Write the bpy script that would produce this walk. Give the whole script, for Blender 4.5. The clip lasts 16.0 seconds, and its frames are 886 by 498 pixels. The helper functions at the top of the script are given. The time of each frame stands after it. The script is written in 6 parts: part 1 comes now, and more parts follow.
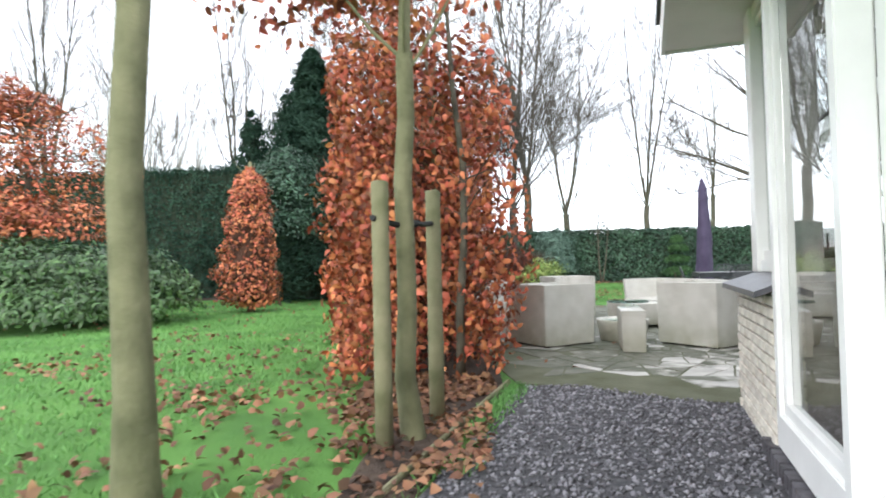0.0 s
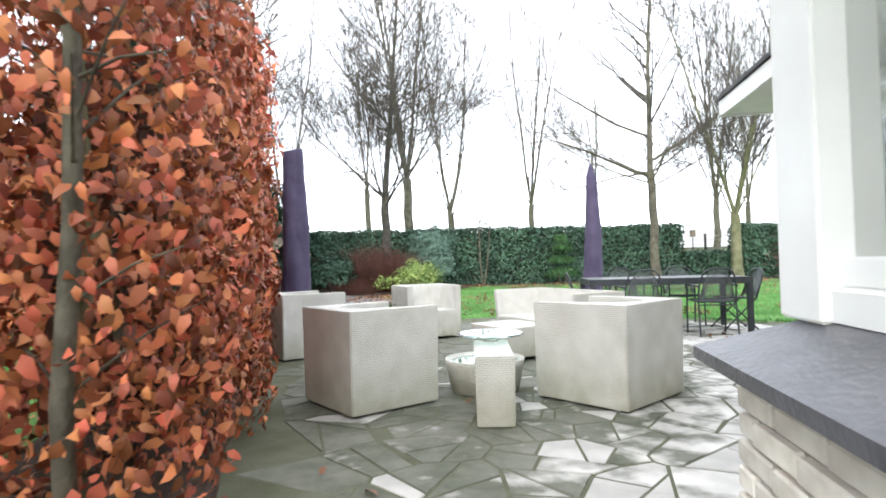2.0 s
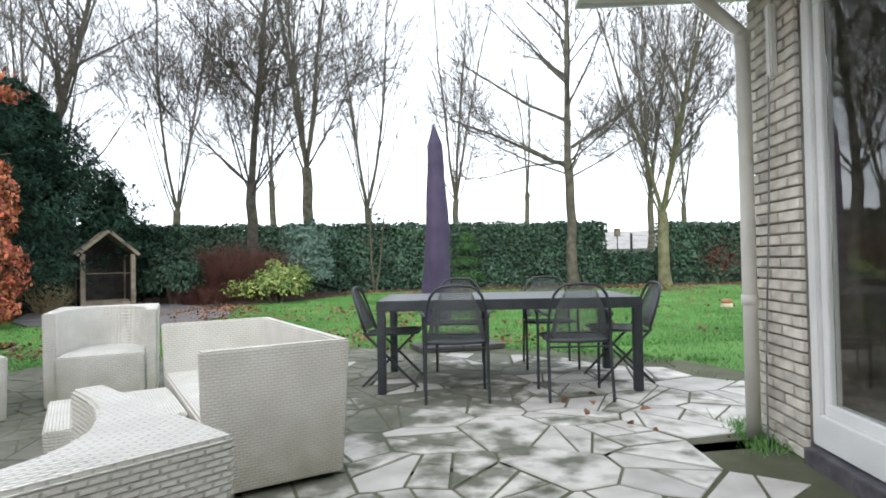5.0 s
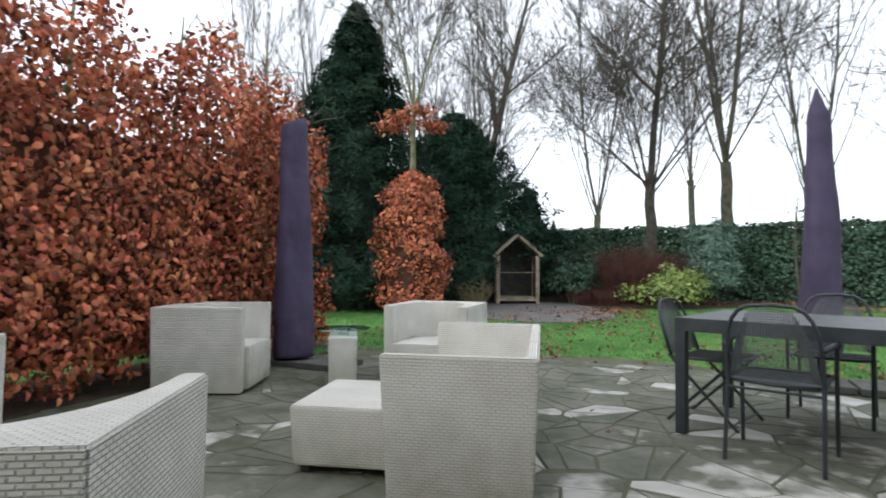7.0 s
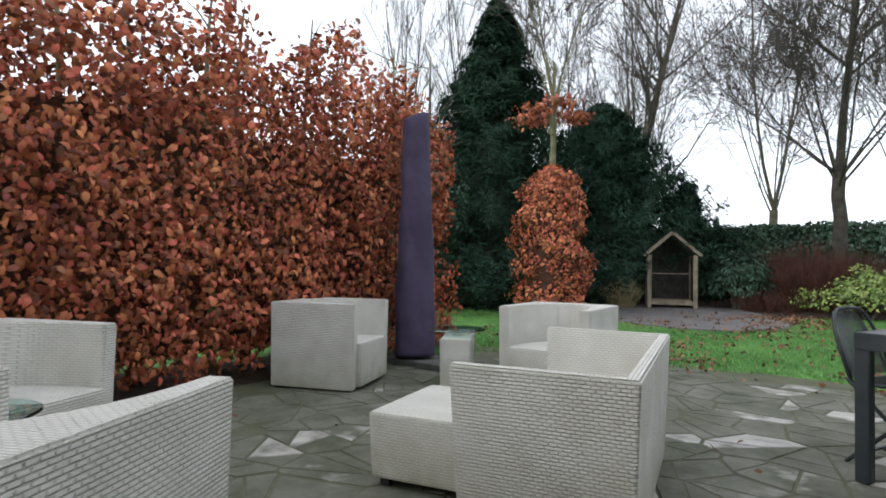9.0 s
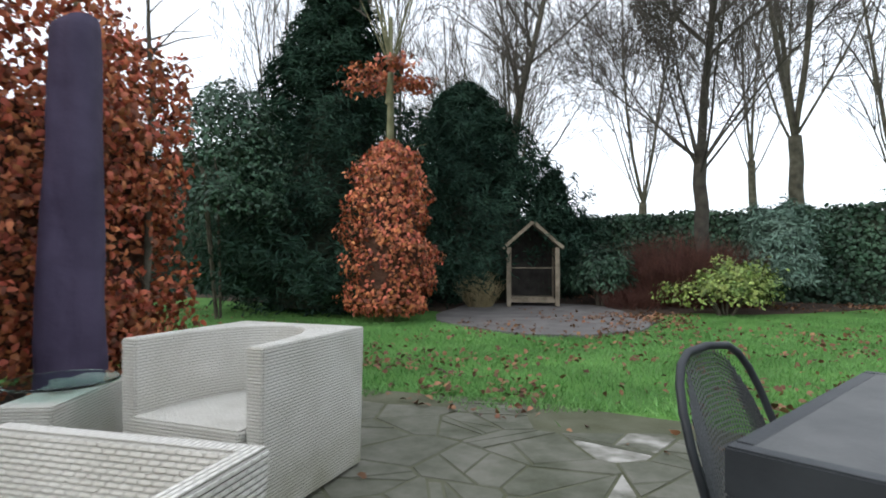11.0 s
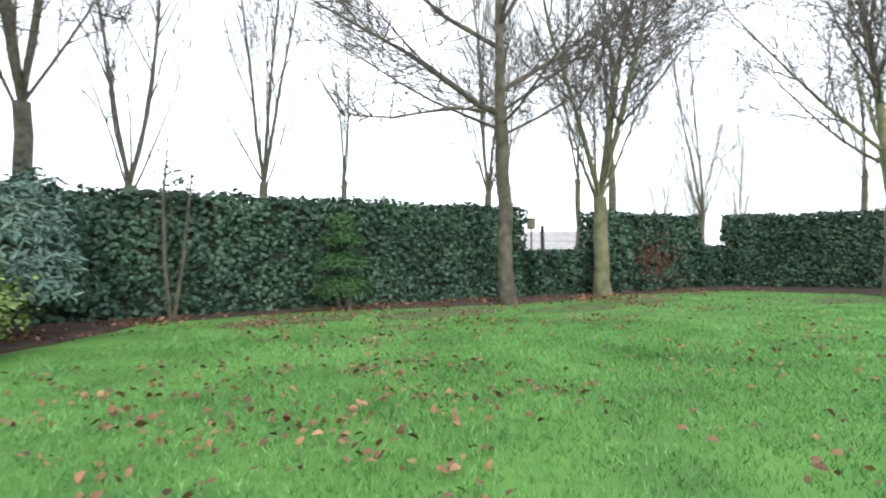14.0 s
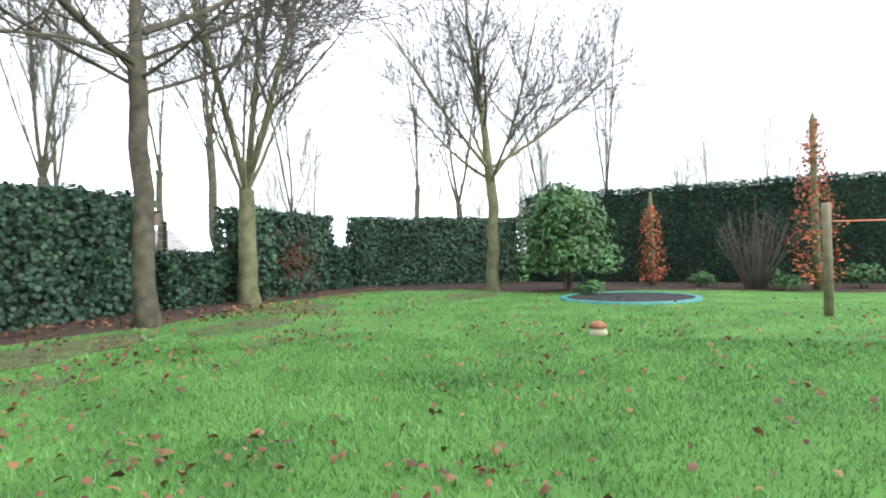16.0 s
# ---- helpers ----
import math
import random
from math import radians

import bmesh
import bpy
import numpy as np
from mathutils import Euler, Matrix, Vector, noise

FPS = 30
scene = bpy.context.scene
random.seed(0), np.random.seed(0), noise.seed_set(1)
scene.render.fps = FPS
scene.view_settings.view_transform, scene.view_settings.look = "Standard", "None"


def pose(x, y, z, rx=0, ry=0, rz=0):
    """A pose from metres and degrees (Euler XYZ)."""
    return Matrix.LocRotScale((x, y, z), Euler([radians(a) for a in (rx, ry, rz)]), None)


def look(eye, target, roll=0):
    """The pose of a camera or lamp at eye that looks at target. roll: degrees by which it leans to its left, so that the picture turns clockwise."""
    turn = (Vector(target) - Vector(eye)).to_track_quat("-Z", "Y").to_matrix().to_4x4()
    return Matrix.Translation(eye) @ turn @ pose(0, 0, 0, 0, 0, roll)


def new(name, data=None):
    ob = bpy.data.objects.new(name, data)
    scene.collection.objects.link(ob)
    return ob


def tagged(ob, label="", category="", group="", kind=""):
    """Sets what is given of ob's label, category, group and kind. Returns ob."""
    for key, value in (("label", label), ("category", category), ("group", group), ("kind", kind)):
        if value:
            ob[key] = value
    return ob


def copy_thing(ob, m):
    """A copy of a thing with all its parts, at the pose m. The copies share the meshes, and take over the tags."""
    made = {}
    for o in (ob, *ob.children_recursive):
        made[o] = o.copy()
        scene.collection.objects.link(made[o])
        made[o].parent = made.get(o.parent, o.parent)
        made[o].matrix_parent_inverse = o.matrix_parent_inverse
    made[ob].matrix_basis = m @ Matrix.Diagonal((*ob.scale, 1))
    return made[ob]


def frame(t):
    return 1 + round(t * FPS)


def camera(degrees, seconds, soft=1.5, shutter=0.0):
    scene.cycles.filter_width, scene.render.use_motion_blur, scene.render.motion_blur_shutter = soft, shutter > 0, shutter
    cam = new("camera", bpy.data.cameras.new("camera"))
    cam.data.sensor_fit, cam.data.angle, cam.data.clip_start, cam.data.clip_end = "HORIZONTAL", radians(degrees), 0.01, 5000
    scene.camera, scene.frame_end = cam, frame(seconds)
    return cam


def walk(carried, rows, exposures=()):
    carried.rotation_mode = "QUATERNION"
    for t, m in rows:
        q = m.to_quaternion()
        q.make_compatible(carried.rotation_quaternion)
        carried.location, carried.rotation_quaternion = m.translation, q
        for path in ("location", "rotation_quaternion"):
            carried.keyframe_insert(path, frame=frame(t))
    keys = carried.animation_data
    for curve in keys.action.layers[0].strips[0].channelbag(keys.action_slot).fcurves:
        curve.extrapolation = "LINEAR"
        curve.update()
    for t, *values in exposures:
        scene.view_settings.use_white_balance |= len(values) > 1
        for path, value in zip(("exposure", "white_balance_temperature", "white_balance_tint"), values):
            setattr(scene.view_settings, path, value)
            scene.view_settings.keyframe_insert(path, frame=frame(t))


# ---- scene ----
cam = camera(75.2, 16.0, soft=1.8, shutter=0.2)
PATH = [
    (0, (1.388, 0.795, 0.989), (1.186, 2.784, 1.045), -1.3),
    (0.5, (1.588, 1.501, 0.999), (1.587, 3.5, 1.049), -1.3),
    (1, (1.769, 2.19, 1.005), (1.839, 4.188, 1.05), -1.0),
    (1.5, (1.958, 2.875, 1.022), (2.093, 4.87, 1.073), -1.2),
    (2.5, (2.419, 4.265, 1.057), (2.653, 6.25, 1.097), -1.4),
    (3, (2.722, 4.91, 1.049), (3.129, 6.868, 1.09), -1.2),
    (3.2, (2.854, 5.142, 1.041), (3.32, 7.087, 1.079), -1.4),
    (5.5, (4.923, 6.82, 1.074), (5.113, 8.81, 1.123), -0.8),
    (6, (5.164, 7.049, 1.064), (4.932, 9.034, 1.132), -0.2),
    (6.5, (5.348, 7.102, 1.077), (4.693, 8.991, 1.145), -0.0),
    (7, (5.491, 7.166, 1.08), (4.431, 8.861, 1.14), 0.3),
    (7.5, (5.537, 7.17, 1.072), (4.217, 8.672, 1.129), 0.6),
    (8, (5.524, 7.206, 1.07), (4.053, 8.559, 1.125), 0.9),
    (10.3, (5.314, 9.06, 1.062), (3.923, 10.496, 1.097), 0.3),
    (10.5, (5.231, 9.353, 1.078), (3.902, 10.847, 1.11), 0.4),
    (11, (4.99, 10.049, 1.075), (3.792, 11.65, 1.116), 0.1),
    (11.5, (4.656, 10.799, 1.072), (3.594, 12.493, 1.11), 0.2),
    (12, (4.349, 11.559, 1.058), (3.594, 13.41, 1.102), 0.1),
    (12.5, (4.119, 12.27, 1.055), (3.688, 14.223, 1.099), -0.2),
    (13, (4.041, 12.996, 1.05), (4.097, 14.995, 1.091), -0.2),
    (13.5, (4.071, 13.7, 1.044), (4.662, 15.61, 1.089), -0.3),
    (14, (4.168, 14.4, 1.046), (5.235, 16.091, 1.084), -0.9),
    (14.5, (4.288, 15.088, 1.061), (5.628, 16.572, 1.098), -1.2),
    (15, (4.394, 15.767, 1.097), (6.017, 16.935, 1.122), -1.4),
    (15.5, (4.47, 16.409, 1.117), (6.26, 17.302, 1.134), -1.7),
    (16, (4.487, 17.032, 1.122), (6.41, 17.581, 1.133), -1.4),
]
EXPOSURE = [(0, 0.8), (1.0, 1.0), (2.3, 1.15), (3.0, 0.74), (5.5, 0.44), (6.0, 0.22), (6.5, 0.08), (7.5, 0.22), (8.0, 0.03), (11.5, 0.0), (13.0, 0.46), (13.5, 0.56), (14.5, 0.66), (16, 0.78)]
walk(cam, [(t, look(eye, target, roll)) for t, eye, target, roll in PATH], EXPOSURE)

# ---- world and light ----
SUN_UP, SUN_ROUND = 24.0, 200.0
world = bpy.data.worlds.new("overcast_world")
scene.world = world
world.use_nodes = True
wn, wl = world.node_tree.nodes, world.node_tree.links
wn.clear()
w_out, w_bg = wn.new("ShaderNodeOutputWorld"), wn.new("ShaderNodeBackground")
w_sky = wn.new("ShaderNodeTexSky")
w_sky.sky_type, w_sky.sun_disc = "NISHITA", False
w_sky.sun_elevation, w_sky.sun_rotation = radians(SUN_UP), radians(SUN_ROUND)
w_mix = wn.new("ShaderNodeMixRGB")
w_mix.inputs[0].default_value = 0.86
w_mix.inputs[2].default_value = (10.7, 11.3, 12.3, 1)  # an even cloud deck over the clear sky
w_bg.inputs["Strength"].default_value = 0.15
wl.new(w_sky.outputs[0], w_mix.inputs[1])
wl.new(w_mix.outputs[0], w_bg.inputs["Color"])
wl.new(w_bg.outputs[0], w_out.inputs["Surface"])
sun = new("sun", bpy.data.lights.new("sun", "SUN"))
sun.data.energy, sun.data.angle, sun.data.color = 1.2, radians(40), (1.0, 0.96, 0.9)
sun.matrix_world = look((math.sin(radians(SUN_ROUND)) * 40, math.cos(radians(SUN_ROUND)) * 40, 40 * math.tan(radians(SUN_UP)) + 10), (5, 12, 0))


# ---- materials ----
def material(name, dark, light, scale=6.0, rough=0.8, bump=0.3, bump_scale=None, vary=0.0, island=0.0, metal=0.0, fine=None, detail=6.0, spec=0.35):
    """Two colours mixed by noise, varied by object or by island, with a fine relief."""
    m = bpy.data.materials.new(name)
    m.use_nodes = True
    nt = m.node_tree
    n, l = nt.nodes, nt.links
    p = n["Principled BSDF"]
    tc = n.new("ShaderNodeTexCoord")
    no = n.new("ShaderNodeTexNoise")
    no.inputs["Scale"].default_value, no.inputs["Detail"].default_value = scale, detail
    l.new(tc.outputs["Object"], no.inputs["Vector"])
    ra = n.new("ShaderNodeValToRGB")
    ra.color_ramp.elements[0].position, ra.color_ramp.elements[1].position = 0.32, 0.68
    ra.color_ramp.elements[0].color, ra.color_ramp.elements[1].color = (*dark, 1), (*light, 1)
    l.new(no.outputs["Fac"], ra.inputs["Fac"])
    col = ra.outputs["Color"]
    if vary or island:
        hs = n.new("ShaderNodeHueSaturation")
        mr = n.new("ShaderNodeMapRange")
        if island:
            src = n.new("ShaderNodeNewGeometry").outputs["Random Per Island"]
        else:
            src = n.new("ShaderNodeObjectInfo").outputs["Random"]
        k = vary or island
        mr.inputs["To Min"].default_value, mr.inputs["To Max"].default_value = 1 - k, 1 + k
        l.new(src, mr.inputs["Value"])
        l.new(mr.outputs[0], hs.inputs["Value"])
        hm = n.new("ShaderNodeMapRange")
        hm.inputs["To Min"].default_value, hm.inputs["To Max"].default_value = 0.5 - 0.022 * k, 0.5 + 0.022 * k
        fr = n.new("ShaderNodeMath")
        fr.operation = "FRACT"
        mu = n.new("ShaderNodeMath")
        mu.operation = "MULTIPLY"
        mu.inputs[1].default_value = 17.3
        l.new(src, mu.inputs[0])
        l.new(mu.outputs[0], fr.inputs[0])
        l.new(fr.outputs[0], hm.inputs["Value"])
        l.new(hm.outputs[0], hs.inputs["Hue"])
        l.new(col, hs.inputs["Color"])
        col = hs.outputs["Color"]
    l.new(col, p.inputs["Base Color"])
    p.inputs["Roughness"].default_value, p.inputs["Metallic"].default_value = rough, metal
    p.inputs["Specular IOR Level"].default_value = spec
    if bump:
        nb = n.new("ShaderNodeTexNoise")
        nb.inputs["Scale"].default_value, nb.inputs["Detail"].default_value = bump_scale or scale * 8, 5
        l.new(tc.outputs["Object"], nb.inputs["Vector"])
        bp = n.new("ShaderNodeBump")
        bp.inputs["Strength"].default_value, bp.inputs["Distance"].default_value = bump, fine or 0.01
        l.new(nb.outputs["Fac"], bp.inputs["Height"])
        l.new(bp.outputs[0], p.inputs["Normal"])
    return m


def wicker_material():
    """Cream woven strips: a running bond of small strands on every side and on top."""
    m = material("cream_wicker", (0.69, 0.675, 0.61), (0.83, 0.815, 0.76), 5, 0.6, 0)
    n, l = m.node_tree.nodes, m.node_tree.links
    p = n["Principled BSDF"]
    tc = n.new("ShaderNodeTexCoord")
    sx, sn = n.new("ShaderNodeSeparateXYZ"), n.new("ShaderNodeSeparateXYZ")
    l.new(tc.outputs["Object"], sx.inputs[0])
    l.new(tc.outputs["Normal"], sn.inputs[0])
    up, gt, add = n.new("ShaderNodeMath"), n.new("ShaderNodeMath"), n.new("ShaderNodeMath")
    up.operation, gt.operation, gt.inputs[1].default_value = "ABSOLUTE", "GREATER_THAN", 0.7
    l.new(sn.outputs["Z"], up.inputs[0])
    l.new(up.outputs[0], gt.inputs[0])
    l.new(sx.outputs["X"], add.inputs[0])
    l.new(sx.outputs["Y"], add.inputs[1])
    side, top, mx = n.new("ShaderNodeCombineXYZ"), n.new("ShaderNodeCombineXYZ"), n.new("ShaderNodeMix")
    l.new(add.outputs[0], side.inputs[0])
    l.new(sx.outputs["Z"], side.inputs[1])
    l.new(sx.outputs["X"], top.inputs[0])
    l.new(sx.outputs["Y"], top.inputs[1])
    mx.data_type = "VECTOR"
    l.new(gt.outputs[0], mx.inputs[0])
    l.new(side.outputs[0], mx.inputs[4])
    l.new(top.outputs[0], mx.inputs[5])
    br = n.new("ShaderNodeTexBrick")
    br.inputs["Scale"].default_value = 1.0
    br.inputs["Brick Width"].default_value, br.inputs["Row Height"].default_value = 0.033, 0.0135
    br.inputs["Mortar Size"].default_value, br.inputs["Mortar Smooth"].default_value = 0.0034, 1.0
    l.new(mx.outputs[1], br.inputs["Vector"])
    mul = n.new("ShaderNodeMixRGB")
    mul.inputs[2].default_value = (0.38, 0.365, 0.32, 1)
    old = p.inputs["Base Color"].links[0].from_socket
    l.new(old, mul.inputs[1])
    sc = n.new("ShaderNodeMath")
    sc.operation, sc.inputs[1].default_value = "MULTIPLY", 0.44
    l.new(br.outputs["Fac"], sc.inputs[0])
    l.new(sc.outputs[0], mul.inputs[0])
    # green-brown algae low on the weave, in ragged patches
    no, lo, both, alg = n.new("ShaderNodeTexNoise"), n.new("ShaderNodeMapRange"), n.new("ShaderNodeMath"), n.new("ShaderNodeMixRGB")
    no.inputs["Scale"].default_value = 7
    lo.inputs["From Min"].default_value, lo.inputs["From Max"].default_value = 0.38, 0.0
    l.new(sx.outputs["Z"], lo.inputs["Value"])
    both.operation = "MULTIPLY"
    l.new(tc.outputs["Object"], no.inputs["Vector"])
    l.new(no.outputs["Fac"], both.inputs[0])
    l.new(lo.outputs[0], both.inputs[1])
    alg.inputs[2].default_value = (0.30, 0.30, 0.17, 1)
    l.new(both.outputs[0], alg.inputs[0])
    l.new(mul.outputs[0], alg.inputs[1])
    l.new(alg.outputs[0], p.inputs["Base Color"])
    inv, bp = n.new("ShaderNodeMath"), n.new("ShaderNodeBump")
    inv.operation, inv.inputs[0].default_value = "SUBTRACT", 1.0
    l.new(br.outputs["Fac"], inv.inputs[1])
    bp.inputs["Strength"].default_value, bp.inputs["Distance"].default_value = 1.0, 0.006
    l.new(inv.outputs[0], bp.inputs["Height"])
    l.new(bp.outputs[0], p.inputs["Normal"])
    return m


def stone_material():
    """Riven flagstone, pale and dry by the house, with a ragged algae-dark wet stain away from it."""
    m = material("flagstone", (0.42, 0.405, 0.37), (0.64, 0.62, 0.58), 3.5, 0.55, 0.5, 18, vary=0.2, fine=0.006, spec=0.2)
    n, l = m.node_tree.nodes, m.node_tree.links
    p = n["Principled BSDF"]
    geo, sx = n.new("ShaderNodeNewGeometry"), n.new("ShaderNodeSeparateXYZ")
    l.new(geo.outputs["Position"], sx.inputs[0])
    a, b, no, ad, mr = (n.new("ShaderNodeMath"), n.new("ShaderNodeMath"), n.new("ShaderNodeTexNoise"), n.new("ShaderNodeMath"), n.new("ShaderNodeMapRange"))
    a.operation, a.inputs[1].default_value = "MULTIPLY", -0.62
    l.new(sx.outputs["X"], a.inputs[0])
    b.operation, b.inputs[1].default_value, b.inputs[2].default_value = "MULTIPLY_ADD", 0.36, -0.55
    l.new(sx.outputs["Y"], b.inputs[0])
    ad.operation = "ADD"
    l.new(a.outputs[0], ad.inputs[0])
    l.new(b.outputs[0], ad.inputs[1])
    no.inputs["Scale"].default_value, no.inputs["Detail"].default_value = 0.9, 8
    l.new(geo.outputs["Position"], no.inputs["Vector"])
    nm = n.new("ShaderNodeMath")
    nm.operation, nm.inputs[1].default_value = "MULTIPLY_ADD", 3.0
    l.new(no.outputs["Fac"], nm.inputs[0])
    l.new(ad.outputs[0], nm.inputs[2])
    oi, om = n.new("ShaderNodeObjectInfo"), n.new("ShaderNodeMath")
    om.operation, om.inputs[1].default_value = "MULTIPLY_ADD", 0.9
    odd, ow = n.new("ShaderNodeMath"), n.new("ShaderNodeMath")  # now and then a stone that stays pale
    odd.operation, odd.inputs[1].default_value = "LESS_THAN", 0.09
    l.new(oi.outputs["Random"], odd.inputs[0])
    ow.operation, ow.inputs[1].default_value = "MULTIPLY_ADD", -1.5
    l.new(odd.outputs[0], ow.inputs[0])
    l.new(nm.outputs[0], ow.inputs[2])
    l.new(oi.outputs["Random"], om.inputs[0])
    l.new(ow.outputs[0], om.inputs[2])
    n2, m2 = n.new("ShaderNodeTexNoise"), n.new("ShaderNodeMath")
    n2.inputs["Scale"].default_value, n2.inputs["Detail"].default_value = 4.5, 8
    l.new(geo.outputs["Position"], n2.inputs["Vector"])
    m2.operation, m2.inputs[1].default_value = "MULTIPLY_ADD", 4.2
    l.new(n2.outputs["Fac"], m2.inputs[0])
    l.new(om.outputs[0], m2.inputs[2])
    mr.inputs["From Min"].default_value, mr.inputs["From Max"].default_value = 3.2, 4.1
    mr.inputs["To Max"].default_value = 0.92
    l.new(m2.outputs[0], mr.inputs["Value"])
    old = p.inputs["Base Color"].links[0].from_socket
    mix = n.new("ShaderNodeMixRGB")
    moss = n.new("ShaderNodeMixRGB")
    moss.inputs[1].default_value, moss.inputs[2].default_value = (0.040, 0.050, 0.023, 1), (0.16, 0.16, 0.128, 1)
    n3, sp = n.new("ShaderNodeTexNoise"), n.new("ShaderNodeMapRange")
    n3.inputs["Scale"].default_value, n3.inputs["Detail"].default_value, n3.inputs["Roughness"].default_value = 2.6, 9, 0.68
    l.new(geo.outputs["Position"], n3.inputs["Vector"])
    sp.inputs["From Min"].default_value, sp.inputs["From Max"].default_value = 0.36, 0.68
    l.new(n3.outputs["Fac"], sp.inputs["Value"])
    l.new(sp.outputs[0], moss.inputs[0])
    l.new(moss.outputs[0], mix.inputs[2])
    l.new(old, mix.inputs[1])
    l.new(mr.outputs[0], mix.inputs[0])
    l.new(mix.outputs[0], p.inputs["Base Color"])
    ro = n.new("ShaderNodeMapRange")
    ro.inputs["To Min"].default_value, ro.inputs["To Max"].default_value = 0.55, 0.7
    l.new(mr.outputs[0], ro.inputs["Value"])
    l.new(ro.outputs[0], p.inputs["Roughness"])
    return m


def glass_material(name, tint, rough=0.0):
    m = bpy.data.materials.new(name)
    m.use_nodes = True
    p = m.node_tree.nodes["Principled BSDF"]
    p.inputs["Base Color"].default_value = (*tint, 1)
    p.inputs["Transmission Weight"].default_value, p.inputs["Roughness"].default_value, p.inputs["IOR"].default_value = 1.0, rough, 1.45
    return m


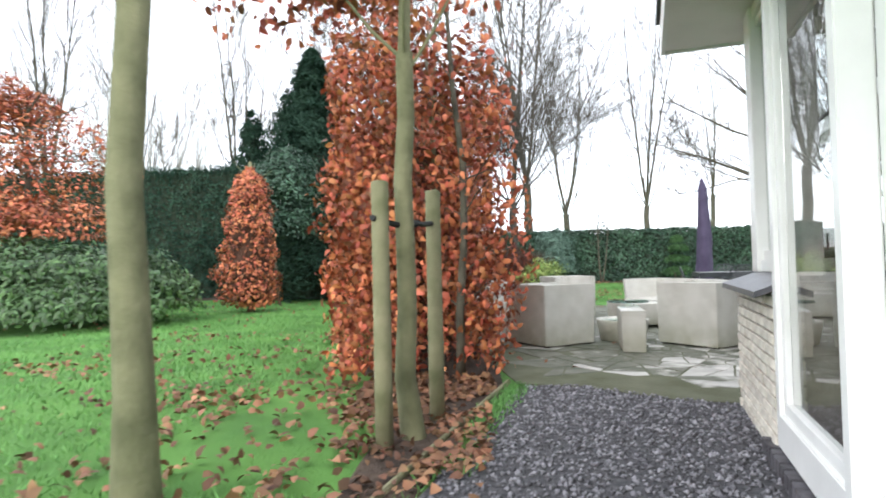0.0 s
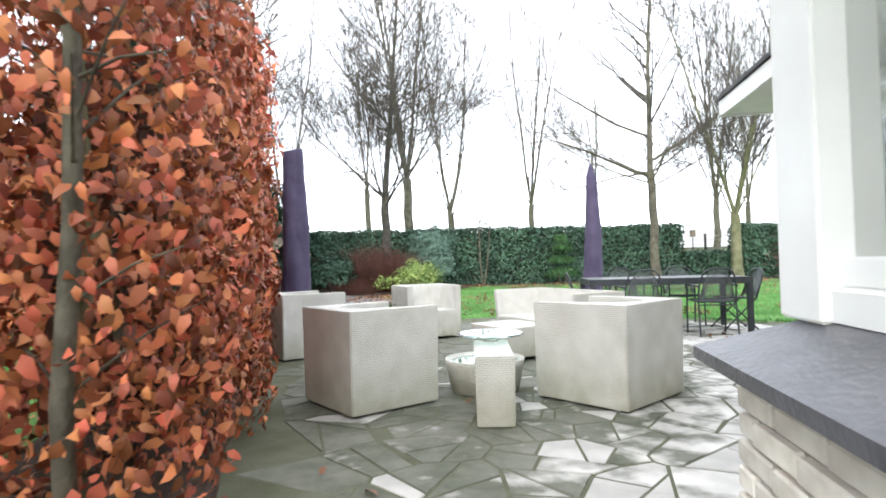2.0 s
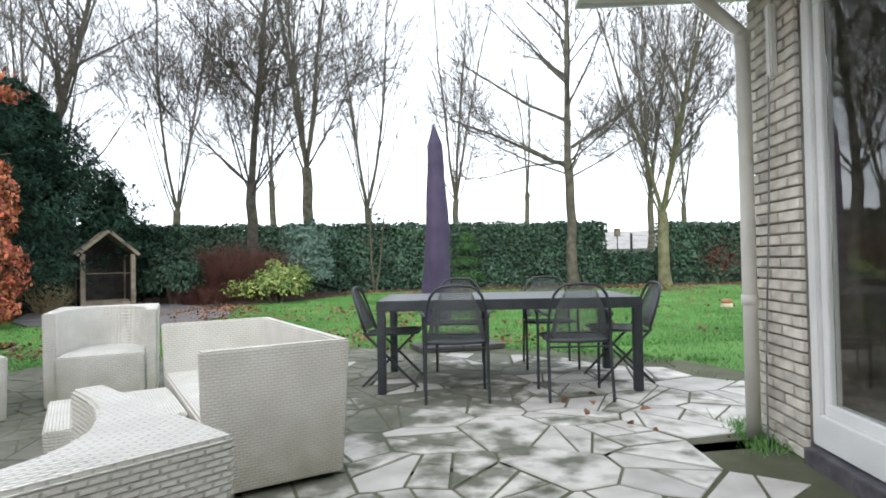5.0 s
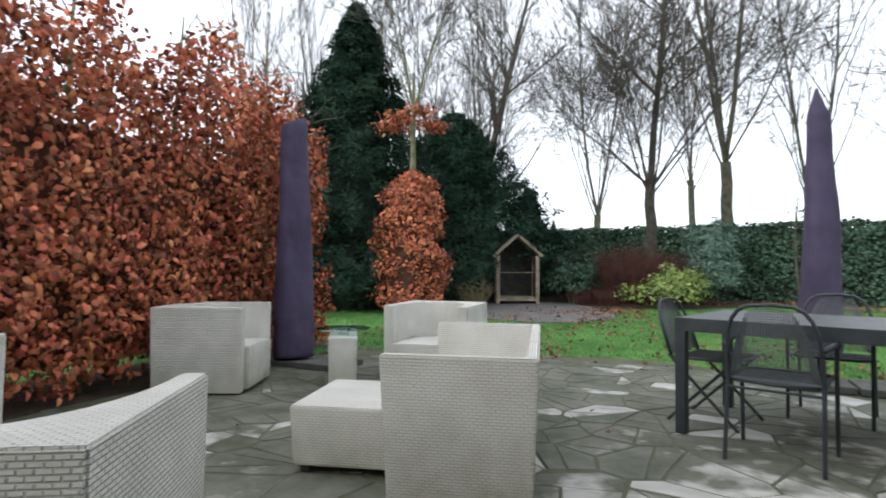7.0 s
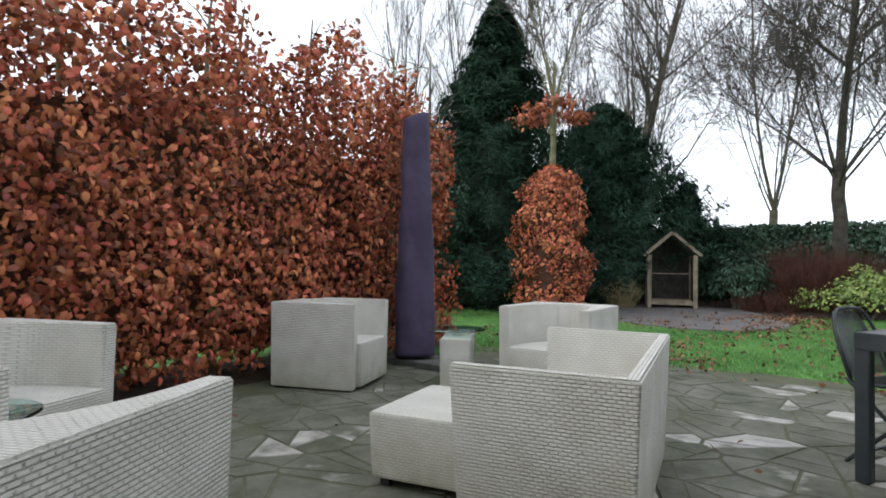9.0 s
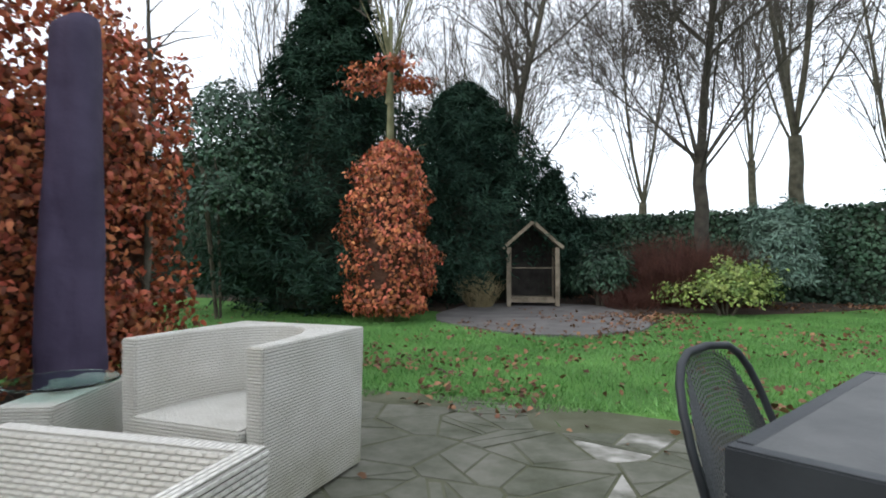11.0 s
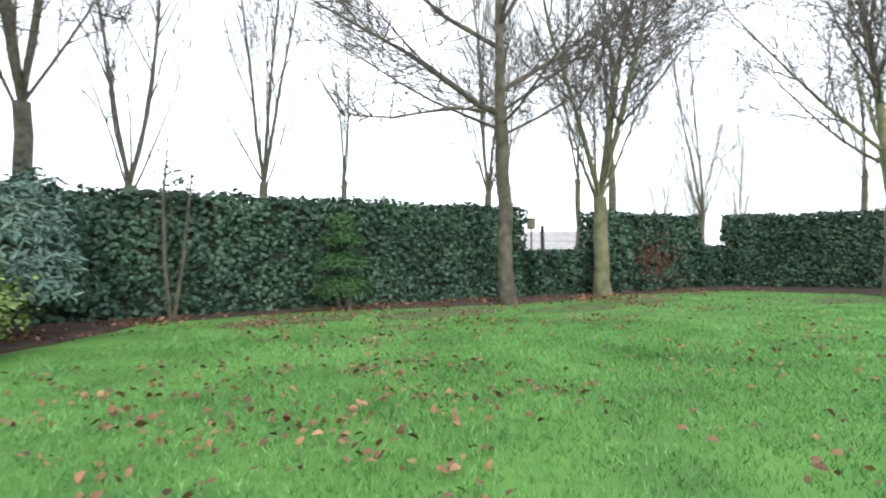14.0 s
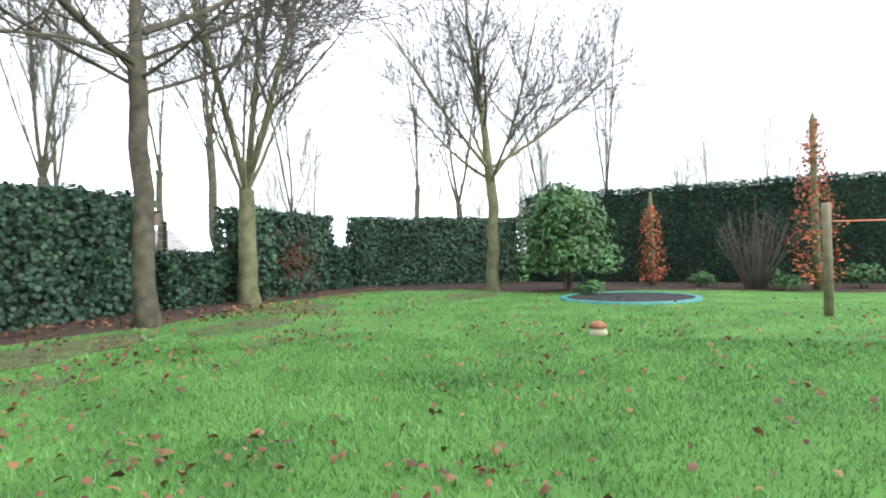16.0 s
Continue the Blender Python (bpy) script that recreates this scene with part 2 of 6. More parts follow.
M = {
    "grass": material("lawn_soil", (0.055, 0.15, 0.028), (0.11, 0.26, 0.05), 1.3, 0.9, 0.6, 60, fine=0.03),
    "blade": material("grass_blade", (0.075, 0.205, 0.046), (0.175, 0.37, 0.11), 0.9, 0.6, 0, island=0.35),
    "soil": material("bed_soil", (0.035, 0.024, 0.018), (0.085, 0.058, 0.042), 4, 0.95, 0.8, 30, fine=0.03),
    "worn": material("worn_lawn", (0.075, 0.075, 0.036), (0.12, 0.135, 0.058), 3, 0.95, 0.8, 40, fine=0.03),
    "joint": material("mossy_joint", (0.07, 0.077, 0.04), (0.125, 0.128, 0.085), 3, 0.9, 0.6, 50, fine=0.01),
    "stone": stone_material(),
    "pave": material("worn_tarmac", (0.10, 0.095, 0.092), (0.18, 0.17, 0.165), 2.2, 0.7, 0.5, 60, fine=0.01),
    "chip": material("slate_chip", (0.10, 0.097, 0.11), (0.24, 0.235, 0.255), 9, 0.7, 0.2, 80, island=0.55),
    "gravel_bed": material("gravel_bed", (0.04, 0.04, 0.045), (0.10, 0.098, 0.105), 30, 0.9, 0.8, 80, fine=0.02),
    "beech": material("dry_beech_leaf", (0.265, 0.070, 0.033), (0.48, 0.152, 0.070), 1.6, 0.55, 0, island=0.72),
    "litter": material("fallen_leaf", (0.09, 0.042, 0.024), (0.28, 0.14, 0.075), 2.0, 0.7, 0, island=0.6),
    "ivy": material("ivy_leaf", (0.020, 0.050, 0.031), (0.058, 0.116, 0.070), 1.1, 0.45, 0, island=0.5, spec=0.3),
    # near-black green: the shade inside evergreen foliage, put into the colour
    "shaded_core": material("hedge_core", (0.016, 0.025, 0.016), (0.034, 0.048, 0.03), 6, 0.95, 0.6, 20, fine=0.05),
    # dark brown that paints the shade deep inside the beech leaves
    "beech_shade_core": material("shaded_beech_core", (0.045, 0.022, 0.014), (0.10, 0.045, 0.028), 6, 0.95, 0.6, 20, fine=0.05),
    "conifer": material("conifer_needle", (0.018, 0.044, 0.031), (0.050, 0.098, 0.068), 1.0, 0.7, 0, island=0.5, spec=0.08),
    "laurel": material("laurel_leaf", (0.036, 0.10, 0.03), (0.080, 0.185, 0.055), 1.2, 0.45, 0, island=0.45),
    "rhodo": material("rhododendron_leaf", (0.028, 0.062, 0.02), (0.068, 0.135, 0.042), 1.2, 0.4, 0, island=0.5),
    "greyleaf": material("silver_leaf", (0.075, 0.14, 0.105), (0.16, 0.25, 0.20), 2, 0.6, 0, island=0.25),
    "variegated": material("variegated_leaf", (0.075, 0.145, 0.03), (0.28, 0.34, 0.09), 3, 0.5, 0, island=0.5),
    "redtwig": material("red_twig", (0.07, 0.028, 0.022), (0.13, 0.055, 0.04), 4, 0.8, 0, island=0.4),
    "bark": material("grey_bark", (0.055, 0.049, 0.037), (0.14, 0.128, 0.095), 5, 0.9, 0.7, 25, fine=0.02),
    "bark_green": material("algae_bark", (0.10, 0.105, 0.055), (0.22, 0.215, 0.125), 4, 0.9, 0.6, 30, fine=0.015),
    "bark_dark": material("dark_bark", (0.035, 0.031, 0.026), (0.085, 0.077, 0.062), 5, 0.9, 0.7, 25, fine=0.02),
    "twig": material("bare_twig", (0.055, 0.048, 0.041), (0.11, 0.097, 0.084), 2, 0.9, 0),
    # distance haze put into the colour: a paled twig for far trees
    "hazed_twig": material("hazed_twig", (0.26, 0.25, 0.23), (0.38, 0.36, 0.34), 2, 0.9, 0),
    "stake": material("mossy_stake", (0.13, 0.135, 0.07), (0.26, 0.24, 0.15), 5, 0.9, 0.5, 40, fine=0.006),
    "rubber": material("black_rubber", (0.012, 0.012, 0.012), (0.03, 0.03, 0.03), 8, 0.7, 0.2),
    "wicker": wicker_material(),
    "cover": material("purple_cover", (0.044, 0.034, 0.068), (0.078, 0.062, 0.112), 3, 0.75, 0.5, 9, fine=0.02),
    "steel": material("anthracite_steel", (0.026, 0.031, 0.036), (0.045, 0.052, 0.058), 6, 0.45, 0.1, 90),
    "tabletop": material("grey_table_panel", (0.085, 0.09, 0.092), (0.13, 0.135, 0.135), 8, 0.5, 0.15, 120),
    "mesh_steel": material("perforated_steel", (0.075, 0.082, 0.085), (0.12, 0.13, 0.135), 150, 0.5, 0.4, 300),
    "brick": material("cream_brick", (0.50, 0.46, 0.39), (0.72, 0.68, 0.60), 9, 0.85, 0.6, 45, vary=0.16, fine=0.006),
    "mortar": material("grey_mortar", (0.22, 0.20, 0.175), (0.34, 0.315, 0.28), 12, 0.95, 0.5, 70, fine=0.005),
    "plinth": material("dark_brick", (0.05, 0.048, 0.055), (0.11, 0.105, 0.115), 12, 0.7, 0.4, 60, vary=0.2),
    "paint": material("white_paint", (0.74, 0.74, 0.72), (0.84, 0.84, 0.82), 3, 0.35, 0.05, 40),
    "soffit": material("cream_soffit", (0.74, 0.73, 0.69), (0.82, 0.81, 0.77), 2, 0.6, 0.1, 30),
    "sill": material("slate_sill", (0.055, 0.055, 0.064), (0.11, 0.108, 0.12), 7, 0.3, 0.25, 60),
    "pvc": material("cream_pipe", (0.60, 0.58, 0.53), (0.70, 0.68, 0.62), 4, 0.45, 0.1, 30),
    "roof": material("dark_roofing", (0.05, 0.05, 0.052), (0.09, 0.09, 0.09), 4, 0.85, 0.4, 40),
    "plaster": material("room_plaster", (0.60, 0.58, 0.54), (0.68, 0.66, 0.62), 2, 0.9, 0.1, 60),
    "oak": material("honey_wood", (0.26, 0.135, 0.05), (0.42, 0.235, 0.095), 2.5, 0.45, 0.2, 30),
    "oldwood": material("weathered_wood", (0.17, 0.14, 0.10), (0.33, 0.28, 0.21), 5, 0.85, 0.5, 35, fine=0.006),
    "darkwood": material("dark_boards", (0.022, 0.020, 0.018), (0.05, 0.046, 0.04), 5, 0.85, 0.4, 30),
    "slab": material("dark_concrete", (0.06, 0.06, 0.055), (0.11, 0.11, 0.10), 5, 0.8, 0.4, 40),
    "cream_stone": material("cream_stone", (0.45, 0.40, 0.28), (0.62, 0.57, 0.42), 8, 0.9, 0.4, 50),
    "cap": material("brown_cap", (0.22, 0.09, 0.04), (0.38, 0.18, 0.09), 14, 0.7, 0.4, 60),
    "teal": material("teal_pad", (0.05, 0.22, 0.22), (0.09, 0.32, 0.31), 4, 0.5, 0.2, 30),
    "net": material("black_net", (0.015, 0.015, 0.017), (0.035, 0.035, 0.037), 30, 0.9, 0.2),
    "bluebag": material("blue_plastic", (0.12, 0.2, 0.42), (0.5, 0.6, 0.72), 18, 0.4, 0.3, 40),
    "rope": material("orange_rope", (0.55, 0.20, 0.12), (0.70, 0.30, 0.18), 30, 0.7, 0.1),
    "wire": material("galvanised_wire", (0.22, 0.23, 0.23), (0.34, 0.35, 0.35), 20, 0.5, 0, metal=0.6),
    "greyroof": material("grey_roof_sheet", (0.26, 0.25, 0.24), (0.36, 0.35, 0.34), 1.2, 0.8, 0.2),
    "reed": material("dry_reed", (0.28, 0.23, 0.12), (0.45, 0.38, 0.22), 4, 0.8, 0, island=0.4),
    "glass": glass_material("window_glass", (0.93, 0.96, 0.95)),
    "tableglass": glass_material("green_table_glass", (0.62, 0.86, 0.80)),
}


# ---- building helpers ----
class Geo:
    """Gathers corners and faces for one mesh."""

    def __init__(self):
        self.v, self.f = [], []

    def add(self, verts, faces):
        k = len(self.v)
        self.v += [tuple(p) for p in verts]
        self.f += [tuple(i + k for i in q) for q in faces]
        return self

    def box(self, c, s, rz=0.0, tilt=None):
        hx, hy, hz = s[0] / 2, s[1] / 2, s[2] / 2
        m = Matrix.Rotation(radians(rz), 4, "Z")
        if tilt is not None:
            m = m @ tilt
        pts = [Vector(c) + m @ Vector((x * hx, y * hy, z * hz)) for z in (-1, 1) for y in (-1, 1) for x in (-1, 1)]
        return self.add(pts, [(0, 2, 3, 1), (4, 5, 7, 6), (0, 1, 5, 4), (2, 6, 7, 3), (0, 4, 6, 2), (1, 3, 7, 5)])

    def tube(self, path, radii, sides=8, cap=True):
        path = [Vector(p) for p in path]
        if not hasattr(radii, "__len__"):
            radii = [radii] * len(path)
        rings = []
        for i, p in enumerate(path):
            d = (path[min(i + 1, len(path) - 1)] - path[max(i - 1, 0)]).normalized()
            a = d.orthogonal().normalized() if i == 0 else (a - d * a.dot(d)).normalized()
            b = d.cross(a)
            rings.append([p + radii[i] * (math.cos(6.2832 * k / sides) * a + math.sin(6.2832 * k / sides) * b) for k in range(sides)])
        faces = [(i * sides + k, i * sides + (k + 1) % sides, (i + 1) * sides + (k + 1) % sides, (i + 1) * sides + k) for i in range(len(path) - 1) for k in range(sides)]
        if cap:
            faces += [tuple(range(sides - 1, -1, -1)), tuple((len(path) - 1) * sides + k for k in range(sides))]
        return self.add([p for r in rings for p in r], faces)

    def prism(self, outline, z0, z1, shrink=1.0, centre=(0, 0)):
        n = len(outline)
        low = [((x - centre[0]) * shrink + centre[0], (y - centre[1]) * shrink + centre[1], z0) for x, y in outline]
        return self.add(low + [(x, y, z1) for x, y in outline], [tuple(range(n - 1, -1, -1)), tuple(range(n, 2 * n))] + [(i, (i + 1) % n, n + (i + 1) % n, n + i) for i in range(n)])

    def lathe(self, rings, sides=20, c=(0, 0)):
        """Rings of (radius, z), turned about an upright line."""
        pts = [(c[0] + r * math.cos(6.2832 * k / sides), c[1] + r * math.sin(6.2832 * k / sides), z) for r, z in rings for k in range(sides)]
        fs = [(i * sides + k, i * sides + (k + 1) % sides, (i + 1) * sides + (k + 1) % sides, (i + 1) * sides + k) for i in range(len(rings) - 1) for k in range(sides)]
        return self.add(pts, fs + [tuple(range(sides - 1, -1, -1)), tuple((len(rings) - 1) * sides + k for k in range(sides))])

    def mesh(self, name, bevel=0.0, segments=2, smooth=False):
        me = bpy.data.meshes.new(name)
        me.from_pydata(self.v, [], self.f)
        bm = bmesh.new()
        bm.from_mesh(me)
        bmesh.ops.recalc_face_normals(bm, faces=bm.faces)
        if bevel:
            bmesh.ops.bevel(bm, geom=[e for e in bm.edges if e.calc_face_angle(0) > 0.5], offset=bevel, segments=segments, affect="EDGES", clamp_overlap=True)
        bm.to_mesh(me)
        bm.free()
        if smooth:
            me.polygons.foreach_set("use_smooth", [True] * len(me.polygons))
        return me


def fast_mesh(name, verts, tris):
    """A mesh of triangles from arrays."""
    me = bpy.data.meshes.new(name)
    verts, tris = np.asarray(verts, np.float32).reshape(-1, 3), np.asarray(tris, np.int32).reshape(-1, 3)
    me.vertices.add(len(verts))
    me.vertices.foreach_set("co", verts.ravel())
    me.loops.add(tris.size)
    me.loops.foreach_set("vertex_index", tris.ravel())
    me.polygons.add(len(tris))
    me.polygons.foreach_set("loop_start", np.arange(0, tris.size, 3, dtype=np.int32))
    me.update(calc_edges=True)
    return me


def thing(name, label, category, m=None, group="", kind=""):
    ob = new(name)
    if m is not None:
        ob.matrix_world = m
    return tagged(ob, label, category, group, kind)


def part(name, mesh, mat_key, parent, label="", bevel=0.0, smooth=False, segments=2):
    if isinstance(mesh, Geo):
        mesh = mesh.mesh(name, bevel, segments, smooth)
    if not mesh.materials:
        mesh.materials.append(M[mat_key])
    ob = new(name, mesh)
    ob.parent = parent
    return tagged(ob, label)


def whole(name, mesh, mat_key, label, category, m=None, kind="", group="", bevel=0.0, smooth=False):
    """A thing that is one mesh."""
    if isinstance(mesh, Geo):
        mesh = mesh.mesh(name, bevel, 2, smooth)
    mesh.materials.append(M[mat_key])
    ob = new(name, mesh)
    if m is not None:
        ob.matrix_world = m
    return tagged(ob, label, category, group, kind)


rng = np.random.default_rng(7)


def leaf_mesh(name, pts, normals, size, spread=0.9, narrow=0.55, droop=0.0):
    """Folded four-cornered leaves at the points, turned roughly along the normals."""
    n = len(pts)
    nn = np.asarray(normals, float) + rng.normal(0, spread * 0.5, (n, 3))
    nn /= np.linalg.norm(nn, axis=1)[:, None] + 1e-9
    d = rng.normal(0, 1, (n, 3)) + np.array([0, 0, -droop])
    d -= nn * (d * nn).sum(1)[:, None]
    d /= np.linalg.norm(d, axis=1)[:, None] + 1e-9
    s = np.cross(nn, d)
    ln = size * rng.uniform(0.65, 1.3, n)[:, None]
    p = np.asarray(pts, float)
    fold = nn * ln * 0.14
    if narrow < 0.4:  # needles and small sprays: four corners are enough
        v = np.stack([p, p + d * ln * 0.5 + s * ln * narrow * 0.5 + fold, p + d * ln, p + d * ln * 0.5 - s * ln * narrow * 0.5 + fold], 1)
        k = np.arange(n)[:, None] * 4
        return fast_mesh(name, v, np.concatenate([k + [0, 1, 2], k + [0, 2, 3]], 1))
    w1, w2 = s * ln * narrow * 0.47, s * ln * narrow * 0.33
    v = np.stack([p, p + d * ln * 0.3 + w1 + fold, p + d * ln * 0.70 + w2 + fold * 0.7, p + d * ln - nn * ln * 0.12, p + d * ln * 0.70 - w2 + fold * 0.7, p + d * ln * 0.3 - w1 + fold], 1)
    k = np.arange(n)[:, None] * 6
    t = np.concatenate([k + [0, 1, 5], k + [1, 2, 4], k + [1, 4, 5], k + [2, 3, 4]], 1)
    return fast_mesh(name, v, t)


def box_shell(n, x0, x1, y0, y1, z0, z1, depth=0.25, bulge=0.06):
    """Points in the outer layer of a block of foliage, with the way outwards."""
    a = np.array([(y1 - y0) * (z1 - z0)] * 2 + [(x1 - x0) * (z1 - z0)] * 2 + [(x1 - x0) * (y1 - y0)])
    side = rng.choice(5, n, p=a / a.sum())
    u, w = rng.random(n), rng.random(n)
    p, q = np.zeros((n, 3)), np.zeros((n, 3))
    for k, (ax, sg) in enumerate(((0, -1), (0, 1), (1, -1), (1, 1), (2, 1))):
        i = side == k
        p[i] = np.stack([x0 + (x1 - x0) * u[i], y0 + (y1 - y0) * (w[i] if ax == 2 else u[i]), z0 + (z1 - z0) * w[i]], 1)
        p[i, ax] = ((x0, x1), (y0, y1), (z0, z1))[ax][sg > 0]
        q[i, ax] = sg
    wave = np.array([noise.noise(Vector(c) * 1.6) for c in p]) + 0.5 * np.array([noise.noise(Vector(c) * 4.1) for c in p])
    p += q * (bulge * wave - depth * rng.random(n) ** 2)[:, None]
    return p, q


def blob_shell(n, c, r, depth=0.3, rough=0.22, freq=1.3, low=0.0):
    """Points in the outer layer of an uneven rounded crown, with the way outwards."""
    q = rng.normal(0, 1, (n, 3))
    q /= np.linalg.norm(q, axis=1)[:, None]
    q[:, 2] = np.where(q[:, 2] < -0.3, -q[:, 2], q[:, 2])
    wave = np.array([noise.noise(Vector(v) * freq + Vector(c)) + 0.6 * noise.noise(Vector(v) * freq * 3 + Vector(c)) for v in q])
    k = (1 + rough * wave) * (1 - depth * rng.random(n) ** 2)
    p = np.array(c) + q * np.array(r) * k[:, None]
    p[:, 2] = np.maximum(p[:, 2], low)
    return p, q


def rise(x, y):
    """The lawn climbs a little towards the ivy hedge."""
    s = min(max((y - 19.5) / 5.5, 0.0), 1.0)
    return 0.12 * s * s * (3 - 2 * s)


def bare_tree(seed, height, fork, radius, style, limbs=5, twigs=3, depth=3):
    """Meshes of trunk with limbs, and of twigs, of a leafless tree. style: how far the limbs lean out (0 upright to 1 level)."""
    r = random.Random(seed)
    wood, fine, boughs = Geo(), Geo(), []

    def limb(p, d, length, rad, level):
        steps = 6 if level < 2 else 4
        path, radii = [p], [rad]
        for i in range(steps):
            d = (d + Vector((r.gauss(0, 0.05 if level == 0 else 0.09), r.gauss(0, 0.05 if level == 0 else 0.09), r.gauss(0.06, 0.05)))).normalized()
            p = p + d * (length / steps)
            path.append(p)
            radii.append(max(rad * (1 - 0.8 * (i + 1) / steps), 0.0055))
        if level == 0:
            boughs.append(Geo())
        (boughs[-1] if level == 0 else fine).tube(path, radii, 6 if level == 0 else (4 if level == 1 else 3), cap=False)
        if level >= depth:
            return
        kids = (limbs * 3 if length > 0.8 * (height - fork) else limbs + 2) if level == 0 else (limbs + (2 if style > 0.8 else 0) if level == 1 else twigs + 1)
        for k in range(kids):
            f = r.uniform(0.18, 0.97)
            i = min(int(f * steps), steps - 1)
            at = path[i].lerp(path[i + 1], f * steps - i)
            along = (path[i + 1] - path[i]).normalized()
            side = Vector((r.gauss(0, 1), r.gauss(0, 1), r.gauss(0.1, 0.5)))
            side = (side - along * side.dot(along)).normalized()
            lean = r.uniform(0.45, 0.95) * (0.45 + 0.55 * min(1.0, style * 1.4))
            limb(at, (along * (1 - 0.35 * lean) + side * lean).normalized(), length * r.uniform(0.32, 0.55), max(radii[i] * 0.46, 0.0055), level + 1)

    trunk = [Vector((0, 0, -0.05))]
    drift = Vector((0, 0, 0))
    for i in range(1, 7):
        drift += Vector((r.gauss(0, 0.012), r.gauss(0, 0.012), 0)) * fork
        trunk.append(Vector((drift.x, drift.y, fork * i / 6)))
    wood.tube(trunk, [radius * (1.35, 1.08, 1.0, 0.96, 0.93, 0.9, 0.86)[i] for i in range(7)], 10, cap=False)
    top = trunk[-1]
    leaders = 1 if style > 0.7 else r.choice((2, 3))
    for k in range(leaders):
        a = 6.283 * k / leaders + r.random()
        out = 0.06 if leaders == 1 else 0.14 + 0.3 * style
        limb(top, Vector((math.cos(a) * out, math.sin(a) * out, 1)), (height - fork), radius * (0.72 if leaders == 1 else 0.42), 0)
    for k in range(limbs):
        a = 6.283 * k / limbs + r.random()
        up = (r.uniform(0.2, 0.6) if style > 0.9 else r.uniform(0.7, 1.6)) if style > 0.5 else r.uniform(1.6, 3.2)
        z = top.lerp(trunk[-2], r.random() * 0.9)
        reach = r.uniform(0.85, 1.1) if 0.7 < style < 0.8 else r.uniform(0.45, 0.65)
        limb(z, Vector((math.cos(a), math.sin(a), up * (0.7 if reach > 0.8 else 1))), (height - fork) * reach, radius * (0.32 if reach > 0.8 else 0.21), 0)
    return wood.mesh("trunk", smooth=True), fine.mesh("crown", smooth=False), [g.mesh("limb", smooth=True) for g in boughs]


TREES = {}


def tree(name, x, y, kind, scale=1.0, turn=0.0, label="", bark="bark", twig="twig", group="", z=None):
    key = (*kind, bark, twig)
    if key not in TREES:
        TREES[key] = bare_tree(*kind)
    ob = thing(name, label, "tree", Matrix.Translation((x, y, rise(x, y) - 0.02 if z is None else z)) @ Matrix.Rotation(radians(turn), 4, "Z") @ Matrix.Scale(scale, 4), group)
    part("trunk", TREES[key][0], bark, ob)
    part("crown", TREES[key][1], twig, ob)
    for me in TREES[key][2]:
        part("limb", me, bark, ob)
    return ob


# ---- ground ----
def spaced(lo, hi, step, far):
    mid = list(np.arange(lo, hi + 0.01, step))
    out = [60, 120, 250, 500, 1000]
    return [lo - v for v in reversed(out)] + mid + [hi + v for v in out]


gx, gy = spaced(-24, 40, 1.0, 0), spaced(-20, 44, 1.0, 0)
ground = Geo()
for yy in gy:
    for xx in gx:
        ground.v.append((xx, yy, rise(xx, yy) + (0.015 * noise.noise(Vector((xx * 0.35, yy * 0.35, 0))) if yy > 14 or xx < 0.5 else 0)))
w = len(gx)
ground.f = [(j * w + i, j * w + i + 1, (j + 1) * w + i + 1, (j + 1) * w + i) for j in range(len(gy) - 1) for i in range(w - 1)]
whole("ground", ground, "grass", "green winter lawn with soil showing through", "lawn", kind="structure", smooth=True)


def sheet(name, outline, mat_key, label, category, lift, skirt=0.05):
    """A thin layer that lies on the ground inside an outline."""
    g = Geo()
    n = len(outline)
    cx, cy = sum(p[0] for p in outline) / n, sum(p[1] for p in outline) / n
    rings = [[(cx + (x - cx) * k, cy + (y - cy) * k) for x, y in outline] for k in (0.35, 0.7, 1.0)]
    pts = [(cx, cy, rise(cx, cy) + lift)] + [(x, y, rise(x, y) + lift) for r in rings for x, y in r] + [(x, y, rise(x, y) - skirt) for x, y in outline]
    fs = [(0, 1 + i, 1 + (i + 1) % n) for i in range(n)]
    for k in range(3):
        fs += [(1 + k * n + i, 1 + (k + 1) * n + i, 1 + (k + 1) * n + (i + 1) % n, 1 + k * n + (i + 1) % n) for i in range(n)]
    g.add(pts, fs)
    return whole(name, g, mat_key, label, category, kind="structure")


def ragged(outline, step=0.4, amount=0.12):
    out = []
    for (x0, y0), (x1, y1) in zip(outline, outline[1:] + outline[:1]):
        n = max(1, int(math.hypot(x1 - x0, y1 - y0) / step))
        for i in range(n):
            x, y = x0 + (x1 - x0) * i / n, y0 + (y1 - y0) * i / n
            out.append((x + amount * noise.noise(Vector((x * 2, y * 2, 1))), y + amount * noise.noise(Vector((x * 2, y * 2, 9)))))
    return out


def inside(x, y, poly):
    hit = False
    for (x0, y0), (x1, y1) in zip(poly, poly[1:] + poly[:1]):
        if (y0 > y) != (y1 > y) and x < x0 + (y - y0) / (y1 - y0) * (x1 - x0):
            hit = not hit
    return hit


PATIO = [(1.50, 5.55), (2.0, 5.45), (2.6, 5.02), (2.97, 4.9), (5.6, 4.3), (5.75, 4.9), (6.95, 9.55), (7.9, 9.4), (8.2, 10.6), (7.95, 11.9), (6.9, 13.0), (5.4, 13.75), (4.0, 14.1), (2.8, 13.95), (1.6, 13.5), (0.3, 13.1), (0.35, 12.0), (0.75, 9.5), (1.3, 6.4)]
